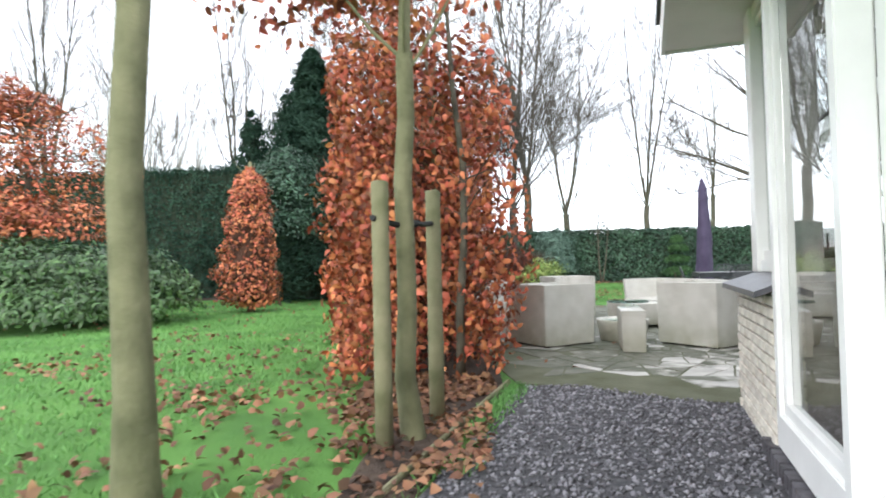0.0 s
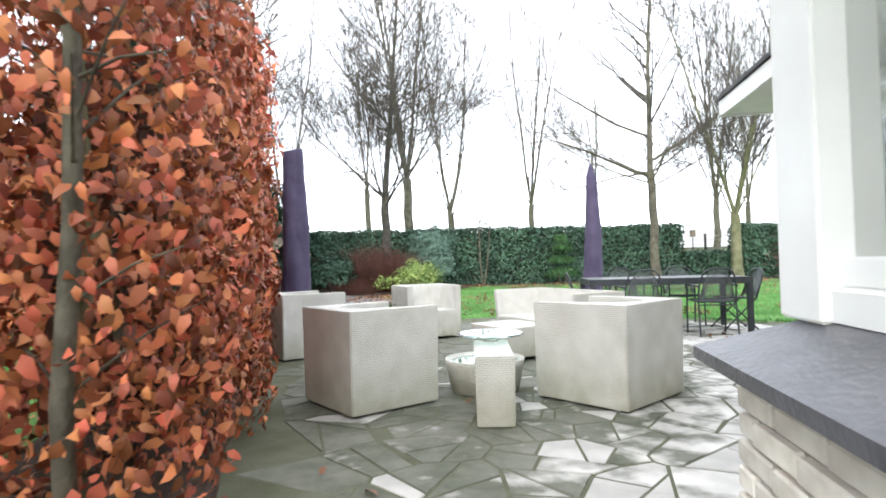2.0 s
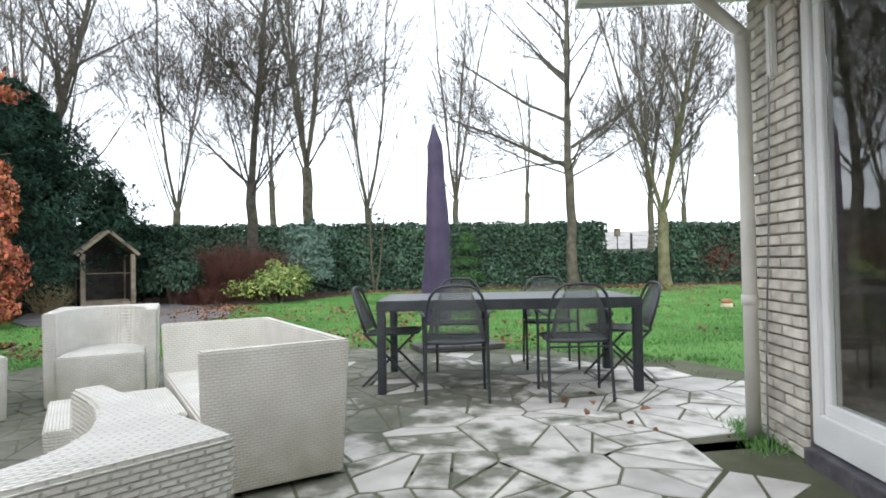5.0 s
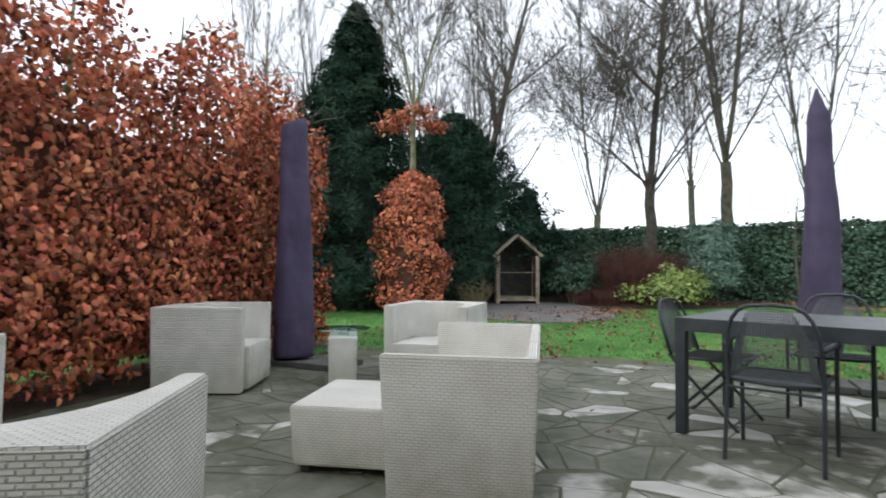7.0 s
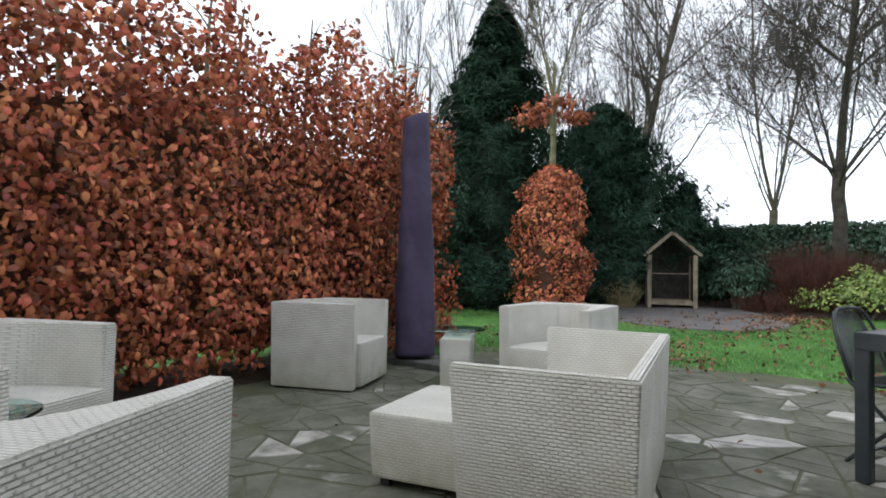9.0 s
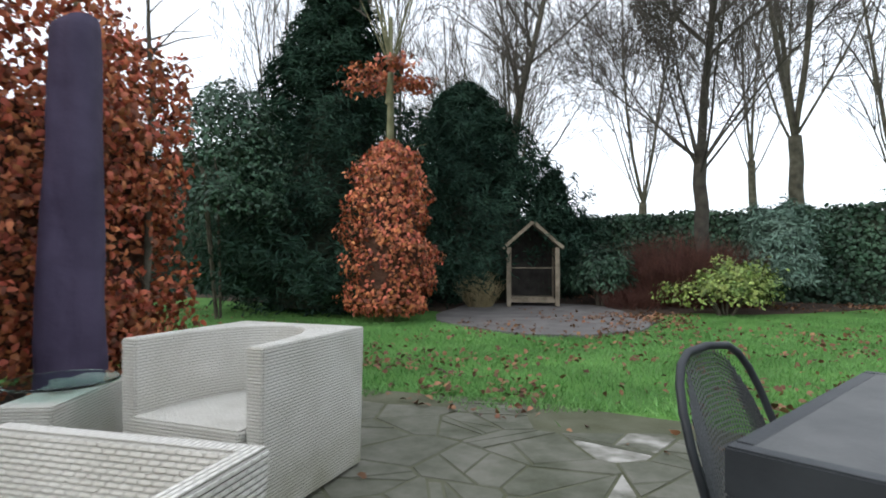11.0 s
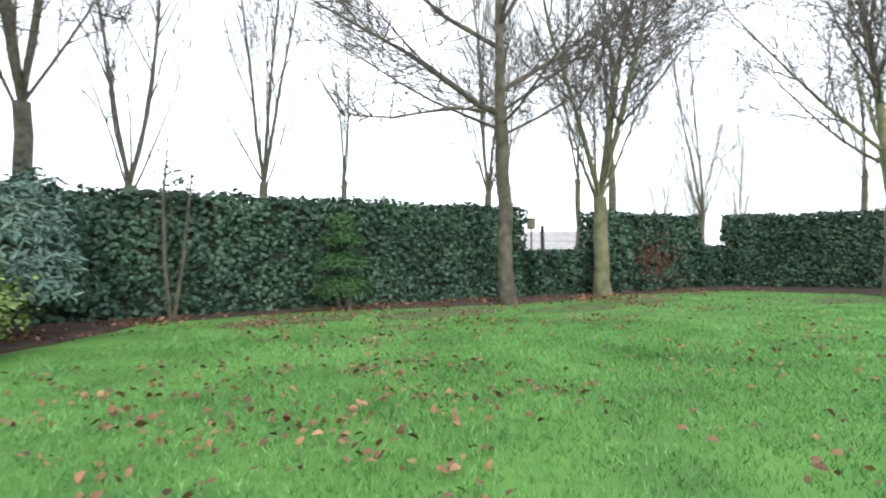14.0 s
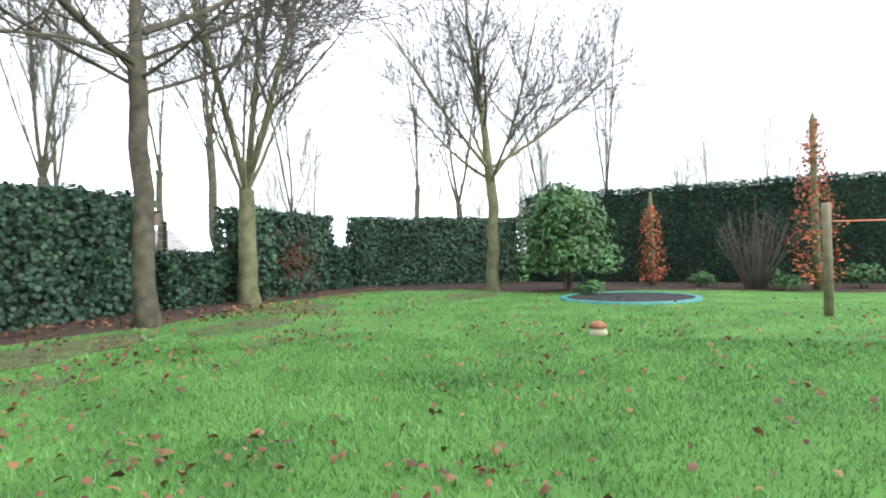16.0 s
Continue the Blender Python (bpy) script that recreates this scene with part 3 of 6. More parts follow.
GRAVEL = [(0.2, -4.0), (2.1, -4.0), (1.95, 0.4), (2.75, 3.7), (2.97, 4.9), (2.6, 5.05), (2.0, 5.5), (1.52, 5.5), (1.35, 4.7), (1.0, 3.2), (0.55, 1.0)]
BED = [(-0.6, 3.3), (0.9, 3.2), (1.32, 4.75), (1.46, 5.55), (1.28, 6.5), (0.75, 9.4), (0.35, 12.2), (0.2, 13.2), (-1.2, 13.2), (-0.9, 10.0), (-0.4, 6.0)]
sheet("pavement", ragged(PATIO, 0.5, 0.06), "joint", "dark mossy bed under crazy paving", "paving", 0.0085)
sheet("gravel", GRAVEL, "gravel_bed", "dark gravel path beside the house", "path", 0.004)


def ribbon(name, pairs, mat_key, label, category, lift):
    """A strip on the ground between two edges."""
    g = Geo()
    fine = []
    for (a0, b0), (a1, b1) in zip(pairs, pairs[1:]):
        for k in range(8):
            f = k / 8
            fine.append((a0[0] + (a1[0] - a0[0]) * f, a0[1] + (a1[1] - a0[1]) * f, b0[0] + (b1[0] - b0[0]) * f, b0[1] + (b1[1] - b0[1]) * f))
    fine.append((*pairs[-1][0], *pairs[-1][1]))
    m = 8
    for x0, y0, x1, y1 in fine:
        j0 = 0.5 * noise.noise(Vector((x0 * 0.9, y0 * 0.9, 2)))
        for k in range(m):
            f = (k / (m - 1)) * (1 - 0.18 * j0) + 0.18 * j0 if k else 0.2 * j0
            x, y = x0 + (x1 - x0) * f, y0 + (y1 - y0) * f
            g.v.append((x, y, rise(x, y) + (lift if 0 < k < m - 1 else -0.03)))
    g.f = [(r * m + k, r * m + k + 1, (r + 1) * m + k + 1, (r + 1) * m + k) for r in range(len(fine) - 1) for k in range(m - 1)]
    return whole(name, g, mat_key, label, category, kind="structure")


ribbon("planting_bed", [((0.62, 3.0), (1.0, 2.95)), ((0.60, 4.2), (1.22, 4.2)), ((0.4, 5.2), (1.5, 5.3)), ((-0.1, 6.2), (1.5, 6.3)), ((-0.7, 9.5), (0.95, 9.5)), ((-1.2, 13.2), (0.4, 13.2))], "soil", "brown soil strip under the beech hedge", "bed", 0.012)
NORTH_EDGE = [((-14, 17.5), (-14, 27)), ((-8, 18.2), (-9, 27)), ((-3.2, 18.3), (-6, 27)), ((-1.7, 19.6), (-3, 27)), ((-0.6, 21.2), (-1, 27)), ((1.6, 20.6), (1, 27)), ((2.0, 21.4), (2, 27)), ((3.9, 22.3), (4, 27)), ((5.0, 24.3), (5, 27)), ((8, 24.5), (8, 27)), ((12, 23.5), (12, 26)), ((15, 23.9), (15, 26)), ((18.5, 23.3), (19.5, 26)), ((20.6, 21.0), (24, 24)), ((18.8, 18.6), (26, 20)), ((20.0, 16.4), (25, 16)), ((19.9, 14.2), (24, 14)), ((19.0, 12.0), (23, 11)), ((18.5, 6), (22, 5))]
ribbon("planting_bed_north", NORTH_EDGE, "soil", "leaf-strewn soil border along the hedges", "bed", 0.022)
NORTH_BED = [p for p, _ in NORTH_EDGE] + [p for _, p in reversed(NORTH_EDGE)]
for x, y, rx, ry in ((9.6, 23.2, 1.3, 0.55), (12.2, 22.4, 1.1, 0.5), (7.0, 23.6, 1.2, 0.5), (14.6, 22.9, 1.0, 0.5), (10.9, 21.2, 0.5, 0.22), (8.2, 21.9, 0.45, 0.2), (18.4, 20.4, 1.1, 0.6)):
    sheet("worn_soil", ragged([(x + rx * math.cos(0.5236 * k), y + ry * math.sin(0.5236 * k)) for k in range(12)], 0.2, 0.25), "worn", "bare trodden soil patch in the lawn", "soil", 0.010, 0.02)
SHELTER_PAVE = [(-2.0, 19.2), (-1.2, 18.1), (0.2, 17.5), (1.0, 17.35), (1.75, 17.75), (2.2, 18.9), (2.0, 20.2), (1.2, 21.2), (0.2, 22.3), (-1.6, 22.3), (-2.6, 21.0)]
sheet("shelter_paving", ragged(SHELTER_PAVE, 0.35, 0.1), "pave", "worn grey paving in front of the garden shelter", "paving", 0.035, 0.1)
whole("edging", Geo().box((1.12, 4.35, 0.01), (0.03, 2.55, 0.055), -13.5), "stake", "weathered timber edging along the gravel", "edging", kind="structure", bevel=0.006)

# ---- house ----
D, U = Vector((0.236, 0.972)), Vector((0.972, -0.236))  # along the west walls; into the house
HRZ = -13.65


def hp(o, u, d, z=0.0):
    """A point u metres into the house and d along the wall from o."""
    return (o[0] + U.x * u + D.x * d, o[1] + U.y * u + D.y * d, z)


A0 = (2.735, 3.94)  # south-west corner of the window bay
B0 = (6.98, 9.66)  # north-west corner of the garden room


def wall_box(g, o, u0, u1, d0, d1, z0, z1):
    c = hp(o, (u0 + u1) / 2, (d0 + d1) / 2, (z0 + z1) / 2)
    return g.box(c, (abs(u1 - u0), abs(d1 - d0), z1 - z0), HRZ)


bay = thing("wall_bay", "cream brick bay wall with a slate sill", "wall", kind="structure")
g = Geo()
wall_box(g, A0, 0.02, 0.30, -0.18, 0.95, 0, 0.83)
wall_box(g, A0, 0.02, 2.85, 0.67, 0.95, 0, 0.829)
part("wall_core", g, "mortar", bay)
garden_wall = thing("wall_garden_room", "cream brick corner wall of the garden room", "wall", kind="structure")
g = Geo()
wall_box(g, B0, 0.02, 0.30, -0.52, -0.02, 0, 2.62)
wall_box(g, B0, 0.30, 5.0, -0.30, -0.02, 0, 2.62)
part("wall_core", g, "mortar", garden_wall)
g = Geo()
wall_box(g, B0, 0.05, 0.30, -5.6, -3.25, 0, 2.6)
wall_box(g, B0, 0.02, 0.30, -3.25, -0.52, 2.45, 2.62)
part("wall_panel", g, "soffit", garden_wall)
part("plinth", wall_box(Geo(), B0, -0.03, 0.10, -3.4, -0.54, 0, 0.09), "plinth", garden_wall, "dark brick threshold", 0.006)

south = thing("wall_south", "white painted house wall beside the glazed door", "wall", kind="structure")
g = Geo()
wall_box(g, A0, 0.11, 0.36, -8.5, -1.30, 0, 2.61)
wall_box(g, A0, 0.11, 0.30, -1.30, -0.222, 2.42, 2.61)
part("wall_panel", g, "paint", south)

# the rooms behind the glass
rooms = thing("wall_interior", "pale plastered room walls behind the glass", "wall", kind="structure")
g = Geo()
wall_box(g, A0, 4.6, 4.8, -8.5, 0.95, 0, 2.61)
wall_box(g, A0, 0.36, 4.6, -8.6, -8.4, 0, 2.61)
wall_box(g, B0, 5.0, 5.2, -5.0, 0.0, 0, 2.62)
wall_box(g, B0, 0.32, 5.0, -5.0, -4.8, 0, 2.62)
part("wall_panel", g, "plaster", rooms)
g = Geo()
wall_box(g, A0, 0.30, 4.6, -8.4, 0.66, 0.02, 0.06)
wall_box(g, B0, 0.12, 5.0, -4.8, -0.32, 0.02, 0.06)
whole("floor", g, "oak", "honey wood floor inside the house", "floor", kind="structure")
g = Geo()
wall_box(g, A0, 0.24, 4.8, -8.6, 0.84, 2.595, 2.615)
wall_box(g, B0, 0.12, 5.2, -5.0, 0.0, 2.63, 2.68)
whole("ceiling", g, "plaster", "white room ceiling", "ceiling", kind="structure")

roof = thing("roof", "flat roof with a wide cream soffit and white fascia", "roof", kind="structure")
g = Geo()
wall_box(g, A0, -0.38, 5.2, -8.8, 1.42, 2.62, 2.66)
wall_box(g, B0, -0.98, 5.4, -8.6, 0.12, 2.70, 2.755)
part("soffit", g, "soffit", roof)
g = Geo()
wall_box(g, A0, -0.41, -0.38, -8.8, 1.45, 2.60, 2.86)
wall_box(g, A0, -0.38, 5.2, 1.42, 1.45, 2.60, 2.86)
wall_box(g, B0, -1.01, -0.98, -8.6, 0.15, 2.68, 2.86)
wall_box(g, B0, -0.98, 5.4, 0.12, 0.15, 2.68, 2.86)
part("fascia", g, "paint", roof, "white fascia board", 0.004)
g = Geo()
wall_box(g, A0, -0.44, 5.2, -8.8, 1.50, 2.865, 2.91)
wall_box(g, B0, -1.04, 5.4, -8.6, 0.18, 2.865, 2.91)
part("roof_cover", g, "roof", roof, "dark roof edge")

awning = thing("awning", "folded awning in a white cassette under the soffit", "awning")
part("cassette", wall_box(Geo(), B0, -0.26, -0.08, -4.2, -0.40, 2.47, 2.62), "paint", awning, bevel=0.03)
part("bracket", wall_box(Geo(), B0, -0.18, 0.02, -0.62, -0.58, 2.60, 2.70), "steel", awning)

pipe = thing("downpipe", "cream plastic rain pipe on the brick corner", "pipe")
px, py, _ = hp(B0, -0.10, -0.16)
qx, qy, _ = hp(B0, -0.42, -0.10)
part("pipe", Geo().tube([(px, py, 0.0), (px, py, 1.1), (px, py, 2.36), ((px + qx) / 2, (py + qy) / 2, 2.53), (qx, qy, 2.71)], 0.04, 14), "pvc", pipe, smooth=True)
for z in (0.78, 2.30):
    part("collar", Geo().tube([(px, py, z), (px, py, z + 0.06)], 0.047, 14), "pvc", pipe, smooth=True)
part("cable", Geo().tube([hp(B0, -0.02, -0.30, 2.3), hp(B0, -0.03, -0.27, 1.4), hp(B0, -0.06, -0.25, 0.5), hp(B0, -0.07, -0.26, 0.0)], 0.005, 6), "wire", pipe, "thin grey cable")
lamp = thing("wall_conduit", "short white box on the brick wall", "box")
part("box", wall_box(Geo(), B0, -0.045, -0.002, -0.36, -0.31, 2.05, 2.45), "paint", lamp, bevel=0.008)


def window(name, label, o, d0, d1, z0, z1, u, posts, door=False):
    """A white frame with sashes and real panes in a west wall."""
    ob = thing(name, label, "door" if door else "window", kind="structure")
    t = 0.075
    fr = Geo()
    wall_box(fr, o, u, u + 0.11, d0, d1, z1 - t, z1)
    wall_box(fr, o, u, u + 0.11, d0, d1, z0, z0 + t * (2.2 if door else 1.0))
    for d in (d0, *posts, d1 - t):
        wall_box(fr, o, u, u + 0.11, d, d + t, z0 + t, z1 - t)
    part("window_frame", fr, "paint", ob, bevel=0.006)
    edges = [d0 + t, *[v for d in posts for v in (d, d + t)], d1 - t]
    for a, b in zip(edges[::2], edges[1::2]):
        sash = Geo()
        s = 0.06
        zb = z0 + t * (2.2 if door else 1.0)
        wall_box(sash, o, u + 0.02, u + 0.08, a, b, z1 - t - s, z1 - t)
        wall_box(sash, o, u + 0.02, u + 0.08, a, b, zb, zb + s)
        wall_box(sash, o, u + 0.02, u + 0.08, a, a + s, zb + s, z1 - t - s)
        wall_box(sash, o, u + 0.02, u + 0.08, b - s, b, zb + s, z1 - t - s)
        part("sash", sash, "paint", ob, bevel=0.005)
        pane = part("pane", wall_box(Geo(), o, u + 0.045, u + 0.053, a + s, b - s, zb + s, z1 - t - s), "glass", ob)
        pane.visible_shadow = False
    return ob


window("window_1", "white-framed bay window above the slate sill", A0, -0.22, 0.95, 0.90, 2.61, 0.12, ())
window("door_1", "white-framed glazed door reflecting the garden", A0, -1.30, -0.222, 0.09, 2.42, 0.0, (), True)
window("door_2", "large white-framed sliding door of the garden room", B0, -3.25, -0.52, 0.10, 2.45, 0.03, (-1.95,), True)
# the window round the corner of the bay
ob = thing("window_2", "white-framed window on the north side of the bay", "window", kind="structure")
g = Geo()
wall_box(g, A0, 0.23, 2.7, 0.85, 0.95, 0.90, 0.98)
wall_box(g, A0, 0.23, 2.7, 0.85, 0.95, 2.52, 2.61)
wall_box(g, A0, 2.6, 2.7, 0.85, 0.95, 0.98, 2.52)
part("window_frame", g, "paint", ob, bevel=0.005)
part("corner_post", wall_box(Geo(), A0, 0.10, 0.232, 0.76, 0.955, 0.90, 2.61), "paint", ob, bevel=0.006)
part("pane", wall_box(Geo(), A0, 0.24, 2.6, 0.90, 0.908, 0.98, 2.52), "glass", ob).visible_shadow = False

sill = thing("window_sill", "dark sloping slate sill round the brick bay", "sill", kind="structure")
g = Geo()
o0, o1, o2 = hp(A0, -0.08, -0.23, 0.825), hp(A0, -0.08, 1.01, 0.825), hp(A0, 2.8, 1.01, 0.825)
i0, i1, i2 = hp(A0, 0.125, -0.23, 0.905), hp(A0, 0.125, 0.87, 0.905), hp(A0, 2.8, 0.87, 0.905)
dn = lambda p: (p[0], p[1], p[2] - 0.03)
g.add([o0, o1, o2, i0, i1, i2] + [dn(p) for p in (o0, o1, o2, i0, i1, i2)], [(0, 1, 4, 3), (1, 2, 5, 4), (6, 9, 10, 7), (7, 10, 11, 8), (0, 6, 7, 1), (1, 7, 8, 2), (3, 4, 10, 9), (4, 5, 11, 10), (0, 3, 9, 6), (2, 8, 11, 5)])
part("slate", g, "sill", sill)
step = thing("door_threshold", "dark brick threshold under the glazed door", "threshold", kind="structure")
for k in range(20):
    part("brick", wall_box(Geo(), A0, -0.04, 0.17, -1.45 + k * 0.071, -1.45 + k * 0.071 + 0.063, 0, 0.075 + 0.004 * (k % 3)), "plinth", step, bevel=0.004)
cab = thing("wooden_cabinet", "honey-coloured wooden cabinet behind the glass", "cabinet", pose(*hp(B0, 1.15, -1.15, 0.06), 0, 0, HRZ))
part("body", Geo().box((0, 0, 0.56), (0.55, 1.1, 1.0)), "oak", cab, bevel=0.008)
part("top", Geo().box((0, 0, 1.08), (0.60, 1.16, 0.035)), "oak", cab, bevel=0.008)
part("plinth", Geo().box((0.02, 0, 0.03), (0.5, 1.05, 0.06)), "oak", cab)
for s in (-0.27, 0.27):
    dr = part("door", Geo().box((-0.285, s, 0.55), (0.02, 0.5, 0.86)), "oak", cab, bevel=0.006)
    part("knob", Geo().lathe([(0.012, 0.60), (0.016, 0.61), (0.010, 0.622)], 10, (-0.305, s * 0.2)), "rubber", dr)


# ---- wicker seats ----
def wicker_chair_mesh(w, d, h, tip, back):
    """Plan of a tub: a block with a round hollow open to the front."""
    n = 18
    inner = [(-(w / 2 - tip) * math.cos(math.pi * k / n), d / 2 - (d - back) * math.sin(math.pi * k / n) ** 0.8) for k in range(n + 1)]
    tub = [(-w / 2, d / 2), (-w / 2, -d / 2), (w / 2, -d / 2), (w / 2, d / 2)] + list(reversed(inner))
    seat = [(x * 0.985, y) for x, y in inner]
    seat = [(seat[0][0], d / 2 + 0.03)] + seat[1:-1] + [(seat[-1][0], d / 2 + 0.03)]
    return tub, list(reversed(seat))


def wicker_chair(x, y, rz, w=0.76, d=0.78, h=0.715):
    ob = thing("wicker_armchair", "cream woven square tub armchair on the paving", "armchair", pose(x, y, 0.016, 0, 0, rz), "wicker lounge seats")
    tub, seat = wicker_chair_mesh(w, d, h, 0.085, 0.13)
    part("shell", Geo().prism(tub, 0.012, h, 0.975), "wicker", ob, bevel=0.008)
    part("seat", Geo().prism(seat, 0.03, 0.385, 0.99), "wicker", ob, bevel=0.01)
    for sx in (-1, 1):
        for sy in (-1, 1):
            part("foot", Geo().box((sx * (w / 2 - 0.06), sy * (d / 2 - 0.06), 0.008), (0.05, 0.05, 0.016)), "rubber", ob)
    return ob


wicker_chair(3.76, 7.80, 38, 0.83, 0.77)
wicker_chair(1.965, 7.96, -57, 0.76, 0.74)
wicker_chair(2.585, 11.73, 195.5, 0.77, 0.81)
wicker_chair(1.06, 10.44, -58, 0.80, 0.76)

sofa = thing("wicker_sofa", "cream woven two-seat sofa with straight flared walls", "sofa", pose(3.96, 9.97, 0.016, 0, 0, 112.2), "wicker lounge seats")
L, DP, WT = 1.49, 0.69, 0.055


def flared(x0, x1, y0, y1, z0, z1, taper=0.93):
    """A block that widens as it rises."""
    k = taper + (1 - taper) * z0 / z1
    low = [(x * k, y * k, z0) for x, y in ((x0, y0), (x1, y0), (x1, y1), (x0, y1))]
    return Geo().add(low + [(x, y, z1) for x, y in ((x0, y0), (x1, y0), (x1, y1), (x0, y1))], [(3, 2, 1, 0), (4, 5, 6, 7), (0, 1, 5, 4), (1, 2, 6, 5), (2, 3, 7, 6), (3, 0, 4, 7)])


rim = [(-L / 2, DP / 2), (-L / 2, -DP / 2), (L / 2, -DP / 2), (L / 2, DP / 2), (L / 2 - WT, DP / 2), (L / 2 - WT, -DP / 2 + WT), (-L / 2 + WT, -DP / 2 + WT), (-L / 2 + WT, DP / 2)]
part("shell", Geo().prism(rim, 0.028, 0.68, 0.93), "wicker", sofa, bevel=0.008)
part("seat", flared(-L / 2 + WT + 0.01, L / 2 - WT - 0.01, -DP / 2 + WT + 0.005, DP / 2 - 0.01, 0.03, 0.37, 0.96), "wicker", sofa, bevel=0.01)
for sx in (-1, 1):
    for sy in (-1, 1):
        part("foot", Geo().box((sx * (L / 2 - 0.12), sy * (DP / 2 - 0.09), 0.014), (0.05, 0.05, 0.028)), "rubber", sofa)
stool = thing("wicker_footstool", "low cream woven footstool in front of the sofa", "footstool", pose(3.385, 9.70, 0.016, 0, 0, 113), "wicker lounge seats")
part("body", Geo().prism([(-0.35, -0.29), (0.35, -0.29), (0.35, 0.29), (-0.35, 0.29)], 0.04, 0.35, 0.95), "wicker", stool, bevel=0.01)
for sx in (-1, 1):
    for sy in (-1, 1):
        part("foot", Geo().box((sx * 0.28, sy * 0.22, 0.02), (0.045, 0.045, 0.04)), "rubber", stool)


def pod(x, y, rz, length, disc):
    ob = thing("wicker_side_table", "narrow cream woven table with a round glass top", "side table", pose(x, y, 0.016, 0, 0, rz), "wicker side tables")
    part("body", Geo().prism([(-0.125, -length / 2), (0.125, -length / 2), (0.125, length / 2), (-0.125, length / 2)], 0.0, 0.44, 0.95), "wicker", ob, bevel=0.008)
    part("pedestal", Geo().lathe([(0.06, 0.44), (0.05, 0.455), (0.055, 0.486)], 16, (0, disc)), "wicker", ob, smooth=True)
    part("glass_top", Geo().lathe([(0.236, 0.487), (0.242, 0.491), (0.242, 0.497), (0.236, 0.501)], 40, (0, disc)), "tableglass", ob, "round green glass top").visible_shadow = False
    return ob


pod(2.817, 7.473, -7.3, 0.77, 0.33)
pod(1.89, 11.20, 41, 0.72, -0.06)
bowl = thing("wicker_planter", "low round cream woven bowl beside the side table", "planter", pose(2.87, 8.19, 0.016))
part("bowl", Geo().lathe([(0.27, 0.0), (0.315, 0.22), (0.32, 0.255), (0.295, 0.255), (0.285, 0.21), (0.05, 0.205)], 36), "wicker", bowl, smooth=True)
part("glass_top", Geo().lathe([(0.275, 0.225), (0.275, 0.233)], 36), "tableglass", bowl, "glass disc").visible_shadow = False

# ---- dining table and chairs ----
TRZ = -10.6
table = thing("garden_table", "long anthracite metal garden table with a grey top", "table", pose(5.905, 11.45, 0.014, 0, 0, TRZ))
TL, TW = 2.10, 1.02
part("tabletop", Geo().box((0, 0, 0.735), (TL - 0.06, TW - 0.06, 0.014)), "tabletop", table, bevel=0.003)
for a, b, c, d in ((0, TW / 2 - 0.02, TL, 0.04), (0, -TW / 2 + 0.02, TL, 0.04)):
    part("rail", Geo().box((a, b, 0.70), (c, d, 0.085)), "steel", table, bevel=0.004)
for s in (-1, 1):
    part("rail", Geo().box((s * (TL / 2 - 0.02), 0, 0.70), (0.04, TW - 0.084, 0.085)), "steel", table, bevel=0.004)
for sx in (-1, 1):
    for sy in (-1, 1):
        part("leg", Geo().box((sx * (TL / 2 - 0.034), sy * (TW / 2 - 0.034), 0.33), (0.066, 0.066, 0.66)), "steel", table, bevel=0.005)


def arch(w, h0, h1, y0, lean, n=12):
    """A hoop for a chair's back, from seat to top and down again."""
    pts = []
    for k in range(n + 1):
        a = math.pi * k / n
        x, z = -w / 2 * math.copysign(abs(math.cos(a)) ** 0.55, math.cos(a)), h0 + (h1 - h0) * math.sin(a) ** 0.6
        pts.append((x, y0 - lean * (z - h0), z))
    return pts


def net_grid(f, nu, nv, bar):
    """A see-through weave of thin bars over a surface f(u, v)."""
    g = Geo()
    for k in range(1, nu):
        g.tube([f(k / nu, j / 6) for j in range(7)], bar, 3, cap=False)
    for k in range(1, nv):
        g.tube([f(j / 8, k / nv) for j in range(9)], bar, 3, cap=False)
    return g


